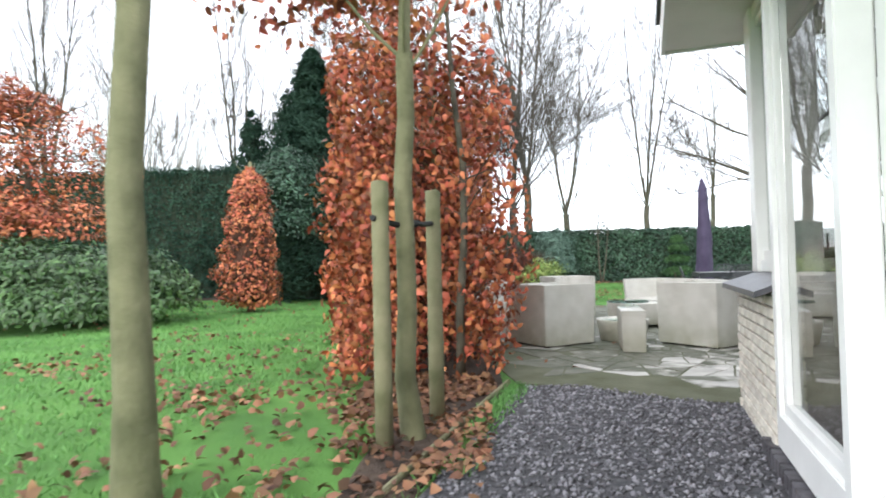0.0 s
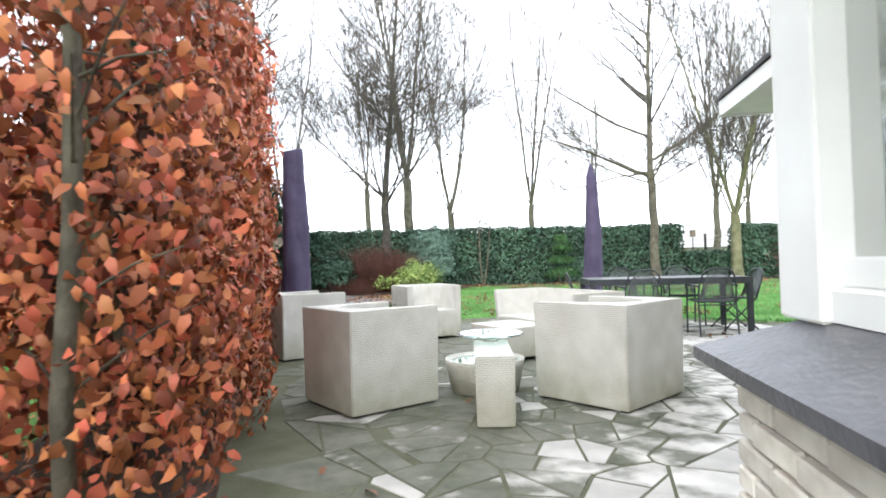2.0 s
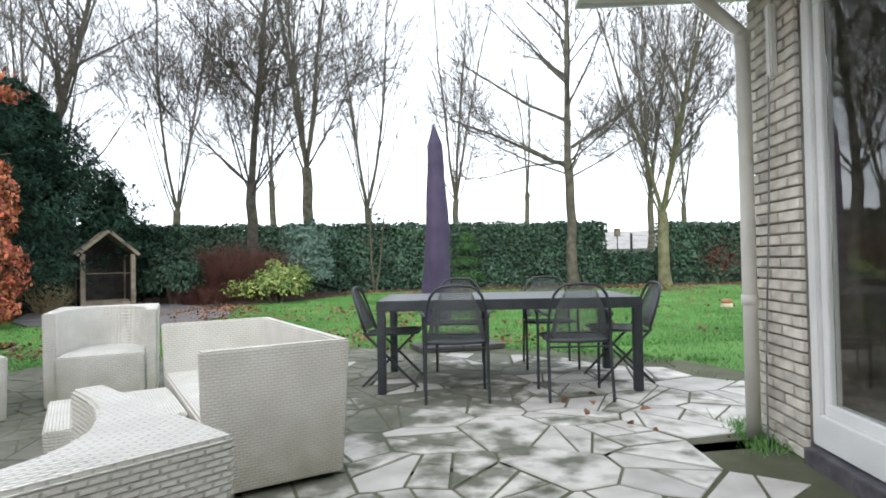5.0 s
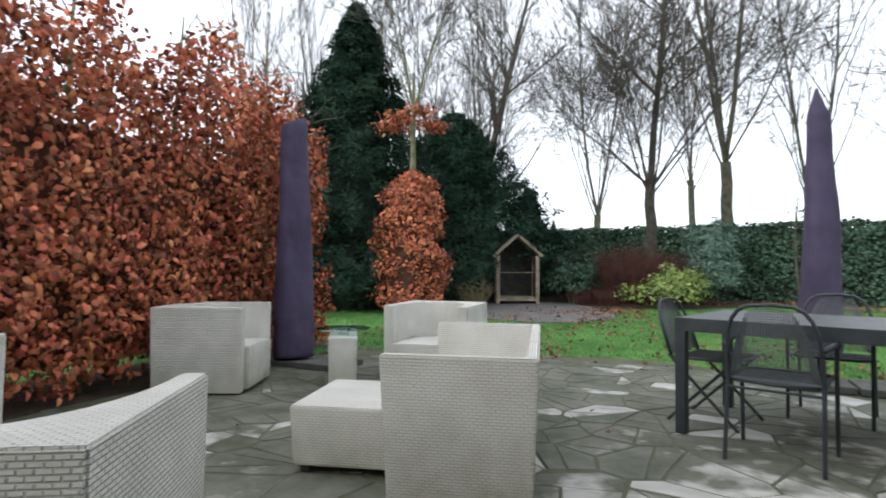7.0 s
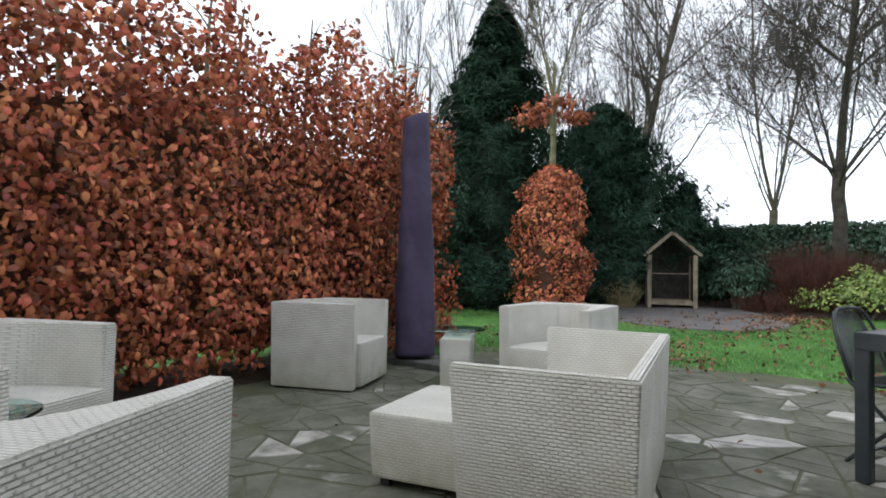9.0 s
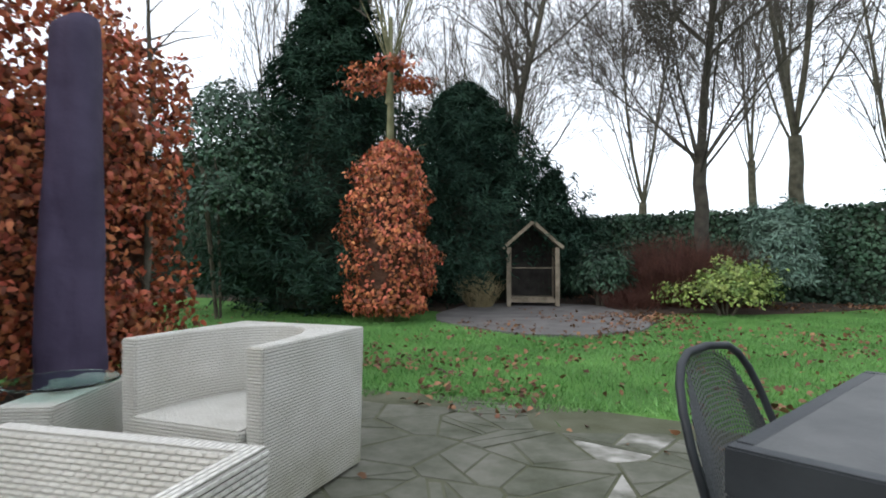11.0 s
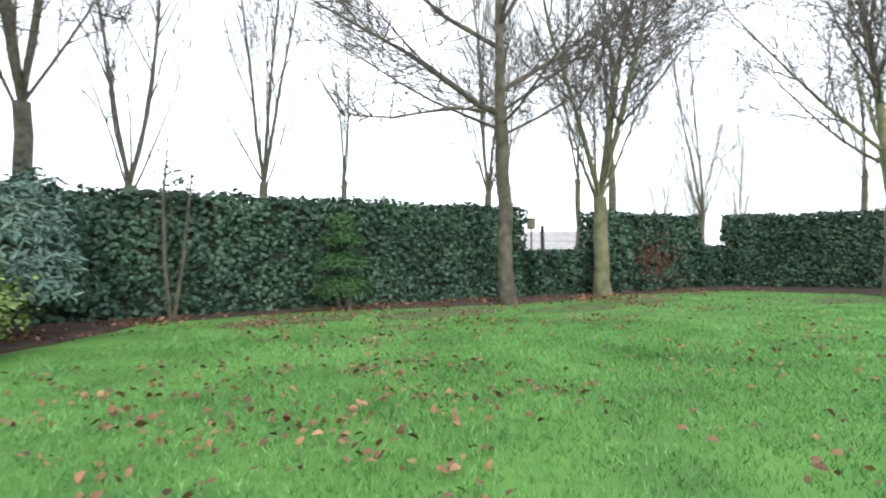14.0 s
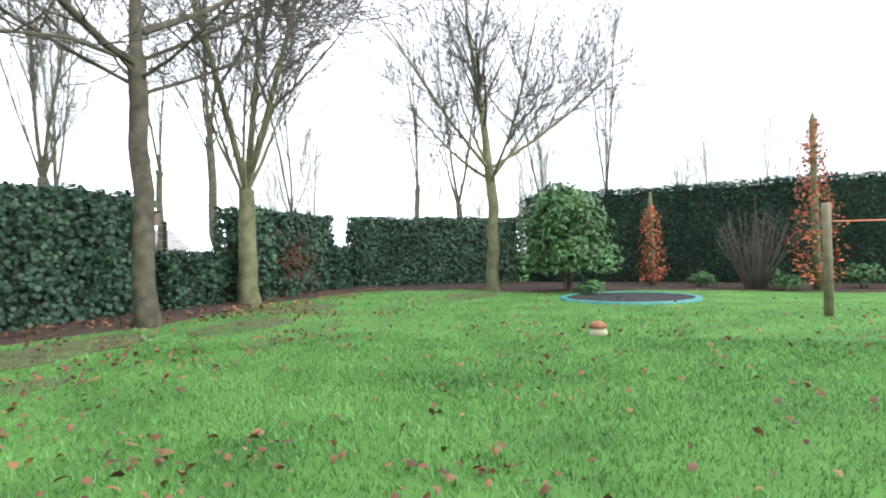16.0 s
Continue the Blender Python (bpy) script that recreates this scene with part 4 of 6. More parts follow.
def garden_chair(folding):
    ob = thing("garden_chair", "folding dark mesh garden chair at the table end" if folding else "dark steel mesh garden chair with armrests", "chair", None, "chairs round the table")
    w, sd = 0.46, 0.42
    lean = 0.34 if folding else 0.22
    high = 0.835 if folding else 0.87
    hoop = arch(w, 0.44, high, -0.20, lean)
    part("back_frame", Geo().tube(hoop, 0.011, 8), "steel", ob, smooth=True)

    def back(u, v):
        a = hoop[0][0] * 0.97 + 2 * abs(hoop[0][0]) * 0.97 * u
        top = 0.44 + (high - 0.45) * max(0.02, 1 - abs(2 * u - 1) ** 3.6)
        z = 0.46 + (top - 0.46) * v
        return (a, -0.20 - lean * (z - 0.44) - 0.02 * math.sin(math.pi * u), z)

    part("back_mesh", net_grid(back, 34, 30, 0.0024), "mesh_steel", ob, "see-through dark steel mesh")
    part("seat_frame", Geo().tube([(-w / 2, -0.20, 0.44), (-w / 2, 0.17, 0.45), (-w / 2 + 0.06, sd / 2 + 0.02, 0.45), (w / 2 - 0.06, sd / 2 + 0.02, 0.45), (w / 2, 0.17, 0.45), (w / 2, -0.20, 0.44), (0, -0.225, 0.435), (-w / 2, -0.20, 0.44)], 0.010, 8), "steel", ob, smooth=True)
    part("seat_mesh", net_grid(lambda u, v: (-0.22 + 0.44 * u, -0.20 + 0.41 * v, 0.444 - 0.018 * math.sin(math.pi * u) * math.sin(math.pi * v)), 34, 30, 0.0028), "mesh_steel", ob, "see-through dark steel mesh")
    for s in (-1, 1):
        if folding:
            part("leg", Geo().tube([(s * 0.21, -0.24, 0.0), (s * 0.22, 0.20, 0.44)], 0.011, 8), "steel", ob)
            part("leg", Geo().tube([(s * 0.235, 0.24, 0.0), (s * 0.235, -0.22, 0.46)], 0.011, 8), "steel", ob)
        else:
            part("leg", Geo().tube([(s * 0.235, -0.27, 0.0), (s * 0.23, -0.21, 0.44), (s * 0.23, -0.24, 0.6)], 0.012, 8), "steel", ob)
            part("leg", Geo().tube([(s * 0.245, 0.20, 0.0), (s * 0.245, 0.18, 0.44), (s * 0.25, 0.15, 0.62)], 0.012, 8), "steel", ob)
            part("armrest", Geo().tube([(s * 0.235, -0.25, 0.64), (s * 0.262, -0.05, 0.655), (s * 0.258, 0.17, 0.64), (s * 0.245, 0.185, 0.60)], 0.014, 8), "steel", ob, smooth=True)
    if folding:
        for y in (-0.2, 0.2):
            part("stretcher", Geo().tube([(-0.22, y, 0.04), (0.22, y, 0.04)], 0.008, 6), "steel", ob)
    else:
        part("stretcher", Geo().tube([(-0.23, -0.22, 0.40), (0.23, -0.22, 0.40)], 0.008, 6), "steel", ob)
    return ob


first = garden_chair(False)
spots = [(5.38, 10.98, -8), (6.28, 10.80, -10), (5.66, 12.13, 172), (6.52, 11.98, 168)]
first.matrix_world = pose(spots[0][0], spots[0][1], 0.014, 0, 0, spots[0][2])
for x, y, a in spots[1:]:
    copy_thing(first, pose(x, y, 0.014, 0, 0, a))
end = garden_chair(True)
end.matrix_world = pose(4.955, 11.63, 0.014, 0, 0, -104)
copy_thing(end, pose(6.87, 11.25, 0.014, 0, 0, 80))


# ---- covered parasols ----
def parasol(x, y, h, w_low, w_top, z0, flat, label, plate):
    ob = thing("covered_parasol", label, "parasol", pose(x, y, 0.014))
    g = Geo()
    n, rings = 36, 60
    pts = []
    for i in range(rings):
        f = i / (rings - 1)
        z = z0 + (h - z0) * f
        r = (w_low + (w_top - w_low) * f ** 1.3) / 2
        if not flat and f > 0.9:
            r *= max(0.12, 1 - (f - 0.9) / 0.1 * 0.85)
        for k in range(n):
            a = 6.2832 * k / n
            rr = r * (1 + 0.10 * math.sin(3 * a + 2.2 * f) + 0.10 * noise.noise(Vector((math.cos(a) * 1.5, math.sin(a) * 1.5, z * 2.2 + x))) + 0.055 * noise.noise(Vector((math.cos(a) * 3.5, math.sin(a) * 3.5, z * 7 + 2 * a + x))))
            pts.append((rr * math.cos(a) + 0.015 * math.sin(3 * f), rr * math.sin(a), z + (0.04 * math.cos(a - 0.4) if flat and i == rings - 1 else 0)))
    fs = [(i * n + k, i * n + (k + 1) % n, (i + 1) * n + (k + 1) % n, (i + 1) * n + k) for i in range(rings - 1) for k in range(n)]
    g.add(pts, fs + [tuple(range(n - 1, -1, -1)), tuple((rings - 1) * n + k for k in range(n))])
    part("cover", g, "cover", ob, smooth=True)
    part("pole", Geo().tube([(0, 0, 0.03), (0, 0, z0 + 0.3)], 0.024, 10), "steel", ob)
    part("zip_tag", Geo().box((0.03, -w_low / 2 * 1.02, z0 + 0.12), (0.02, 0.008, 0.08)), "wire", ob)
    for px, py in plate:
        part("base_slab", Geo().box((px, py, 0.03), (0.5, 0.5, 0.06), 8), "slab", ob, "dark concrete base slab", 0.006)
    return ob


parasol(5.61, 13.35, 2.70, 0.35, 0.15, 0.30, False, "tall parasol in a pointed purple cover behind the table", [(-0.02, 0.0), (0.5, 0.04)])
parasol(0.79, 11.62, 2.62, 0.41, 0.27, 0.09, True, "tall parasol in a purple cover beside the beech hedge", [(-0.05, 0.05), (0.46, 0.1)])

# ---- garden shelter ----
sh = thing("garden_shelter", "small weathered gabled wooden shelter with a bench", "shelter", pose(-1.06, 21.47, 0.06, 0, 0, 31))
for s in (-1, 1):
    for y in (0.0, 0.75):
        part("post", Geo().box((s * 0.53, y, 0.66), (0.10, 0.10, 1.32)), "oldwood", sh, bevel=0.008)
    part("side_panel", Geo().box((s * 0.53, 0.375, 0.66), (0.03, 0.64, 1.24)), "darkwood", sh)
    slope = math.atan2(0.55, 0.62)
    for k in range(5):
        part("roof_board", Geo().box((s * 0.335, 0.02 + 0.18 * k, 1.605), (0.86, 0.172, 0.028), 0, Matrix.Rotation(s * slope, 4, "Y")), "oldwood", sh)
    part("barge_board", Geo().box((s * 0.335, -0.09, 1.585), (0.87, 0.03, 0.075), 0, Matrix.Rotation(s * slope, 4, "Y")), "oldwood", sh, "pale weathered barge board", 0.004)
for k in range(9):
    part("back_board", Geo().box((-0.46 + 0.115 * k, 0.78, 0.70 + 0.26 * (1 - abs(k - 4) / 4)), (0.11, 0.022, 1.26 + 0.52 * (1 - abs(k - 4) / 4))), "darkwood", sh)
part("seat", Geo().box((0, 0.36, 0.19), (0.94, 0.60, 0.035)), "oldwood", sh, bevel=0.005)
part("apron", Geo().box((0, 0.04, 0.13), (0.96, 0.03, 0.08)), "oldwood", sh)
part("bar", Geo().tube([(-0.5, 0.02, 0.86), (0.5, 0.02, 0.86)], 0.010, 6), "oldwood", sh)


# ---- planting ----
def hedge_block(name, label, boxes, mat_key, core_key, per_m2, size, category="hedge", wood=(), narrow=0.75, droop=0.5, core=True, depth=0.25, turn=None):
    ob = thing(name, label, category, turn)
    for b in boxes:
        x0, x1, y0, y1, z0, z1 = b
        area = 2 * (x1 - x0 + y1 - y0) * (z1 - z0) + (x1 - x0) * (y1 - y0)
        p, q = box_shell(int(area * per_m2), *b, depth=depth, bulge=0.13)
        part("foliage", leaf_mesh("foliage", p, q, size, 0.9, narrow, droop), mat_key, ob)
        # added block, coloured dark as the shade behind the leaves
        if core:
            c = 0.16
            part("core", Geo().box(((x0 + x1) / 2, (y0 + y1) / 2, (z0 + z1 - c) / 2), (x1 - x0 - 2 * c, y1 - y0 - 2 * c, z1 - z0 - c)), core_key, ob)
    return ob


ivy = [("long", (-8.0, 13.5, 25.35, 26.25, 0.05, 2.30)), ("low", (13.5, 15.45, 25.0, 25.6, 0.05, 1.22)), ("short", (15.45, 19.45, 24.55, 25.4, 0.05, 2.22)), ("low", (19.45, 20.75, 24.5, 25.1, 0.05, 1.35))]
for kind_word, b in ivy:
    hedge_block("ivy_hedge", {"long": "long dark green ivy-clad hedge", "low": "low gap in the ivy hedge, cut to waist height", "short": "short dark ivy hedge with a brown dead patch"}[kind_word], [b], "ivy", "shaded_core", 420, 0.10, narrow=0.85)
hedge_block("ivy_hedge", "dark green ivy hedge running to the garden corner", [(0, 6.2, 0, 0.8, 0.02, 2.2)], "ivy", "shaded_core", 380, 0.10, narrow=0.85, turn=pose(20.45, 24.35, 0.05, 0, 0, -46))
hedge_block("conifer_hedge", "tall dark clipped conifer hedge", [(0, 16, 0, 1.2, 0.0, 3.0)], "conifer", "shaded_core", 330, 0.13, narrow=0.3, turn=pose(24.6, 19.9, 0, 0, 0, -104))
hedge_block("conifer_hedge", "tall dark evergreen hedge at the lawn's end", [(-20.0, -7.0, 19.8, 21.0, 0.0, 4.6)], "conifer", "shaded_core", 260, 0.16, narrow=0.3)

beech = thing("beech_hedge", "tall copper-brown beech hedge in dry winter leaf", "hedge")
HB = Matrix.Translation((0.93, 5.5, 0)) @ Matrix.Rotation(radians(10.3), 4, "Z")
n_leaf = 84000
p, q = box_shell(n_leaf, -0.95, 0.62, 0.0, 7.35, 0.12, 3.6, depth=0.7, bulge=0.26)
hole = np.array([noise.noise(Vector(v) * 1.1 + Vector((3, 7, 1))) for v in p])
keep = (hole > -0.36 - 0.15 * rng.random(n_leaf)) & ((p[:, 2] < 2.85 + 1.1 * hole + 0.35 * rng.random(n_leaf))) & ((p[:, 1] > 0.9) | (rng.random(n_leaf) < 0.34) | (p[:, 0] < -0.25))
gap = np.array([noise.noise(Vector(v) * 2.3 + Vector((9, 2, 5))) for v in p])
keep &= (p[:, 2] < 1.9) | (gap > -0.30 + 0.22 * (p[:, 2] - 1.9)) | (rng.random(n_leaf) < 0.12)
me = leaf_mesh("leaves", p[keep], q[keep], 0.072, 1.0, 0.58, 1.0)
me.transform(HB)
part("foliage", me, "beech", beech)
p, q = box_shell(9000, -0.45, 0.45, 0.15, 7.2, 0.3, 3.0, depth=0.6, bulge=0.2)
me = leaf_mesh("inner_leaves", p, q, 0.09, 1.4, 0.62, 0.6)
me.transform(HB)
part("inner_foliage", me, "beech", beech)
# added box whose dark colour stands for the hedge's shaded inside
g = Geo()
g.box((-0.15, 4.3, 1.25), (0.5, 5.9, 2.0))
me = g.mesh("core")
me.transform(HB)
part("core", me, "beech_shade_core", beech)
rr = random.Random(5)
for k in range(13):
    g = Geo()
    x, y = rr.uniform(-0.25, 0.35), 0.18 + 0.57 * k
    pth = [Vector((x, y, -0.03))]
    for i in range(6):
        pth.append(pth[-1] + Vector((rr.gauss(0, 0.03), rr.gauss(0, 0.03), 0.62)))
    g.tube(pth, [0.042, 0.038, 0.034, 0.03, 0.025, 0.018, 0.008], 7)
    for j in range(16):
        i = rr.randint(1, 5)
        d = Vector((rr.gauss(0, 1), rr.gauss(0, 1), rr.uniform(0.1, 0.9))).normalized()
        a = pth[i].lerp(pth[i + 1], rr.random())
        e = a + d * rr.uniform(0.35, 0.75)
        g.tube([a, a.lerp(e, 0.5) + Vector((0, 0, 0.03)), e], [0.009, 0.006, 0.003], 4, cap=False)
    me = g.mesh("stem", smooth=True)
    me.transform(HB)
    part("stem", me, "bark_green" if k % 2 else "bark", beech)


def beech_column(x, y, z, h, w, n, label, stem_h, tuft=None, taper=0.3, size=0.085):
    ob = thing("beech_column", label, "tree", Matrix.Translation((x, y, z)))
    p, q = blob_shell(n, (0, 0, 0), (1, 1, 1), 0.45, 0.16, 1.6, -2)
    zz = (p[:, 2] + 1) / 2
    a = np.arctan2(q[:, 1], q[:, 0])
    zz = np.clip(rng.random(n) * 1.02, 0, 1)
    wav = np.array([noise.noise(Vector((math.cos(t), math.sin(t), 3.0 * f * h / 2.5)) * 1.3 + Vector((x, y, 0))) for t, f in zip(a, zz)])
    r = w / 2 * (1 - taper * zz) * np.sqrt(np.clip(1 - np.abs(2 * zz - 0.96) ** 9, 0.05, 1)) * (1 + 0.55 * wav + 0.13 * np.sin(zz * h * 11 + 2.5 * np.sin(a))) * (1 - 0.55 * rng.random(n) ** 1.6)
    p = np.stack([r * np.cos(a), r * np.sin(a), 0.15 + zz * (h - 0.15)], 1)
    q = np.stack([np.cos(a), np.sin(a), 0.1 + 0 * a], 1)
    part("crown", leaf_mesh("crown", p, q, size, 0.9, 0.62, 0.6), "beech", ob)
    g = Geo()
    g.tube([(0, 0, -0.02), (0.02, 0.01, h * 0.5), (0, 0.02, h), (0.03, 0, stem_h)], [0.09, 0.08, 0.07, 0.03], 9)
    r2 = random.Random(int(x * 10))
    for j in range(40):
        zz0 = r2.uniform(0.3, h * 0.95)
        d = Vector((r2.gauss(0, 1), r2.gauss(0, 1), 0.5)).normalized()
        g.tube([(0, 0, zz0), Vector((0, 0, zz0)) + d * w * 0.42], [0.012, 0.004], 4, cap=False)
    part("trunk", g, "bark_green", ob, smooth=True)
    # dense columns get a dark core painted as their inner shade
    if n > 5000:
        part("core", Geo().lathe([(w * 0.2, 0.25), (w * 0.32, 0.6), (w * 0.30, h * 0.6), (w * 0.12, h * 0.9)], 12), "beech_shade_core", ob)
    if tuft:
        for k in range(6):
            t = 6.2832 * k / 6 + 0.4
            p, q = blob_shell(130, (0.5 * math.cos(t), 0.5 * math.sin(t), tuft + 0.12 * (k % 3)), (0.4, 0.4, 0.14), 0.8, 0.4, 2, -9)
            part("tuft", leaf_mesh("tuft", p, q, 0.10, 1.0, 0.62, 0.6), "beech", ob)
    return ob


b2 = beech_column(-1.85, 17.6, 0, 3.15, 1.66, 9000, "round copper beech column with a bare green stem above", 5.4, 4.15)
wood, fine, boughs = bare_tree(31, 5.5, 0.6, 0.06, 0.3, 5, 4, 3)
for nm, me, mk in [("leader", wood, "bark_green"), ("twigs", fine, "twig")] + [("limb", me, "bark_green") for me in boughs]:
    part(nm, me, mk, b2).location = (0, 0, 3.9)
beech_column(-4.4, 13.6, 0, 3.3, 1.45, 6500, "copper beech column in front of the dark hedge", 3.5, None, 0.45)
beech_column(22.0, 15.8, 0.0, 2.3, 0.8, 800, "slim young copper beech against the dark hedge", 2.7, None, 0.4)
beech_column(19.9, 12.3, 0.0, 4.0, 1.25, 1100, "thin copper beech with sparse leaves", 4.2, None, 0.65)
ob = thing("beech_shrub", "spreading copper beech with dry leaves", "tree", Matrix.Translation((-9.2, 12.6, 0)))
for c, r in (((0, 0, 3.0), (2.1, 2.0, 1.7)), ((0.6, -0.8, 1.9), (1.9, 1.6, 0.8)), ((-0.8, 0.2, 4.6), (1.2, 1.2, 0.9))):
    p, q = blob_shell(3200, c, r, 0.7, 0.35, 1.6)
    part("crown", leaf_mesh("crown", p, np.array([0, 0, 0.7]) + q * 0.4, 0.11, 0.8, 0.62, 0.3), "beech", ob)
g = Geo().tube([(0, 0, 0), (0.1, 0, 2.0), (0, 0.1, 5.0)], [0.11, 0.09, 0.02], 8)
r2 = random.Random(3)
for k in range(26):
    z = r2.uniform(1.2, 4.6)
    d = Vector((r2.gauss(0, 1), r2.gauss(0, 1), 0.35)).normalized()
    g.tube([(0, 0, z), Vector((0, 0, z)) + d * 1.0, Vector((0, 0, z - 0.05)) + d * 1.9], [0.03, 0.018, 0.005], 5, cap=False)
part("trunk", g, "bark", ob)


def shrub(name, label, x, y, blobs, mat_key, n, size, narrow=0.6, z=None, stems=6, droop=0.2, depth=0.5, rough=0.25):
    ob = thing(name, label, "shrub", Matrix.Translation((x, y, (rise(x, y) if z is None else z))))
    for c, r in blobs:
        p, q = blob_shell(n, c, r, depth, rough, 1.6, 0.03)
        part("foliage", leaf_mesh("foliage", p, q + np.array([0, 0, 0.4]), size, 0.9, narrow, droop), mat_key, ob)
    r2 = random.Random(int(abs(x * 31 + y)))
    c, r = blobs[0]
    for k in range(stems):
        a = r2.random() * 6.283
        part("stem", Geo().tube([(0.1 * math.cos(a), 0.1 * math.sin(a), -0.03), (c[0] + r[0] * 0.3 * math.cos(a), c[1] + r[1] * 0.3 * math.sin(a), c[2]), (c[0] + r[0] * 0.6 * math.cos(a), c[1] + r[1] * 0.6 * math.sin(a), c[2] + r[2] * 0.5)], [0.03, 0.02, 0.008], 5), "bark", ob)
    return ob


shrub("euonymus", "low yellow-green variegated shrub on the lawn's edge", 2.75, 21.9, [((0, 0, 0.35), (1.05, 0.75, 0.45)), ((0.15, 0.1, 0.6), (0.6, 0.5, 0.42))], "variegated", 1700, 0.08, 0.6, depth=0.4, rough=0.6)
shrub("silver_shrub", "upright silver-grey evergreen shrub", 3.33, 23.7, [((0, 0, 1.0), (0.75, 0.7, 0.85)), ((0.2, 0, 1.5), (0.6, 0.55, 0.6)), ((0.35, -0.2, 0.7), (0.6, 0.5, 0.6))], "greyleaf", 3000, 0.13, 0.28, rough=0.7)
shrub("fern_shrub", "dark green feathery shrub beside the shelter", 0.15, 22.4, [((0, 0, 0.6), (0.75, 0.6, 0.7))], "ivy", 2600, 0.13, 0.35, droop=0.8)
shrub("laurel", "glossy green laurel bush", 20.0, 18.1, [((0, 0, 1.3), (1.25, 1.2, 1.25)), ((-0.1, 0.1, 2.0), (0.85, 0.85, 0.85)), ((0.1, -0.2, 0.8), (1.3, 1.2, 0.8))], "laurel", 2600, 0.15, 0.42, z=0.0, droop=0.6)
shrub("rhododendron", "broad green rhododendron on the lawn's edge", -7.4, 11.0, [((0, 0, 0.75), (2.6, 1.7, 0.85)), ((1.5, 0.2, 0.5), (1.5, 1.2, 0.75)), ((-2.0, -0.3, 0.8), (2.0, 1.5, 0.85)), ((0.4, -0.6, 0.3), (2.4, 1.4, 0.5))], "rhodo", 4600, 0.13, 0.4, z=0.0)
shrub("holly", "dark green holly with a bare stem", -4.6, 16.1, [((0, 0, 2.7), (1.25, 1.25, 1.2)), ((0.1, 0, 3.5), (0.85, 0.85, 0.8)), ((0, 0.1, 2.0), (1.1, 1.1, 0.6))], "ivy", 2300, 0.10, 0.5, z=0.0, stems=4)
shrub("dwarf_conifer", "small bright green layered conifer before the ivy", 8.42, 24.7, [((0, 0, 0.35), (0.62, 0.5, 0.28)), ((0, 0.05, 0.85), (0.55, 0.4, 0.22)), ((0.05, 0.1, 1.3), (0.42, 0.35, 0.2)), ((0, 0.1, 1.65), (0.25, 0.22, 0.2))], "laurel", 800, 0.10, 0.22, droop=-0.1, depth=0.7)
for x, y, s in ((21.2, 14.6, 0.35), (20.4, 11.2, 0.5), (19.9, 12.9, 0.3), (20.8, 13.2, 0.45), (19.6, 10.2, 0.6), (18.7, 17.4, 0.3)):
    shrub("border_plant", "small green plant in the border", x, y, [((0, 0, s * 0.55), (s, s, s * 0.7))], "laurel", 400, 0.10, 0.45, z=0.0, stems=3)

for x, y, apex, wid, n in ((-4.6, 18.9, 8.1, 3.0, 62000), (-4.4, 23.6, 6.1, 4.9, 62000), (-7.6, 21.0, 6.8, 2.2, 14000), (-2.3, 25.0, 3.5, 1.7, 11000)):
    ob = thing("conifer", "tall dense dark green yew-like conifer", "tree", Matrix.Translation((x, y, 0)))
    nb = n // 70  # boughs, each a ragged spray of needles
    fb, ab = rng.random(nb) ** 1.12, rng.random(nb) * 6.2832
    rb = wid * np.clip(1.03 - fb, 0.03, 1) ** 0.85 * rng.uniform(0.72, 1.12, nb)
    b = rng.integers(0, nb, n)
    t = 1 - 0.62 * rng.random(n) ** 1.5
    wob = 0.05 + 0.26 * np.minimum(rb[b], 1.3) * (1.12 - t)
    a = ab[b] + rng.normal(0, 1, n) * wob / np.maximum(rb[b] * t, 0.2)
    zc = 0.15 + fb[b] * apex * 0.97 + 0.32 * rb[b] * t ** 1.6 - 0.18 * rb[b] + rng.normal(0, 0.5, n) * wob
    p = np.stack([rb[b] * t * np.cos(a), rb[b] * t * np.sin(a), np.maximum(zc, 0.05)], 1)
    part("crown", leaf_mesh("crown", p, np.stack([np.cos(a), np.sin(a), 0.9 + 0 * a], 1), 0.19, 1.0, 0.15, -0.3), "conifer", ob)
    # added inner cone, dark in colour for the crown's inner shade
    part("core", Geo().lathe([(wid * 0.45, 0.1), (wid * 0.45, apex * 0.15), (wid * 0.22, apex * 0.55), (0.02, apex * 0.85)], 12), "shaded_core", ob)
    part("trunk", Geo().tube([(0, 0, -0.05), (0, 0, 0.6)], [0.16, 0.14], 8), "bark", ob)

p = rng.normal(0, 1, (420, 3)) * (0.45, 0.08, 0.35) + (17.4, 24.5, 0.95)
dead = thing("dead_patch", "patch of brown dead leaves in the ivy hedge", "hedge")
part("foliage", leaf_mesh("foliage", p, np.tile((0, -1.0, 0.2), (420, 1)), 0.09), "redtwig", dead)

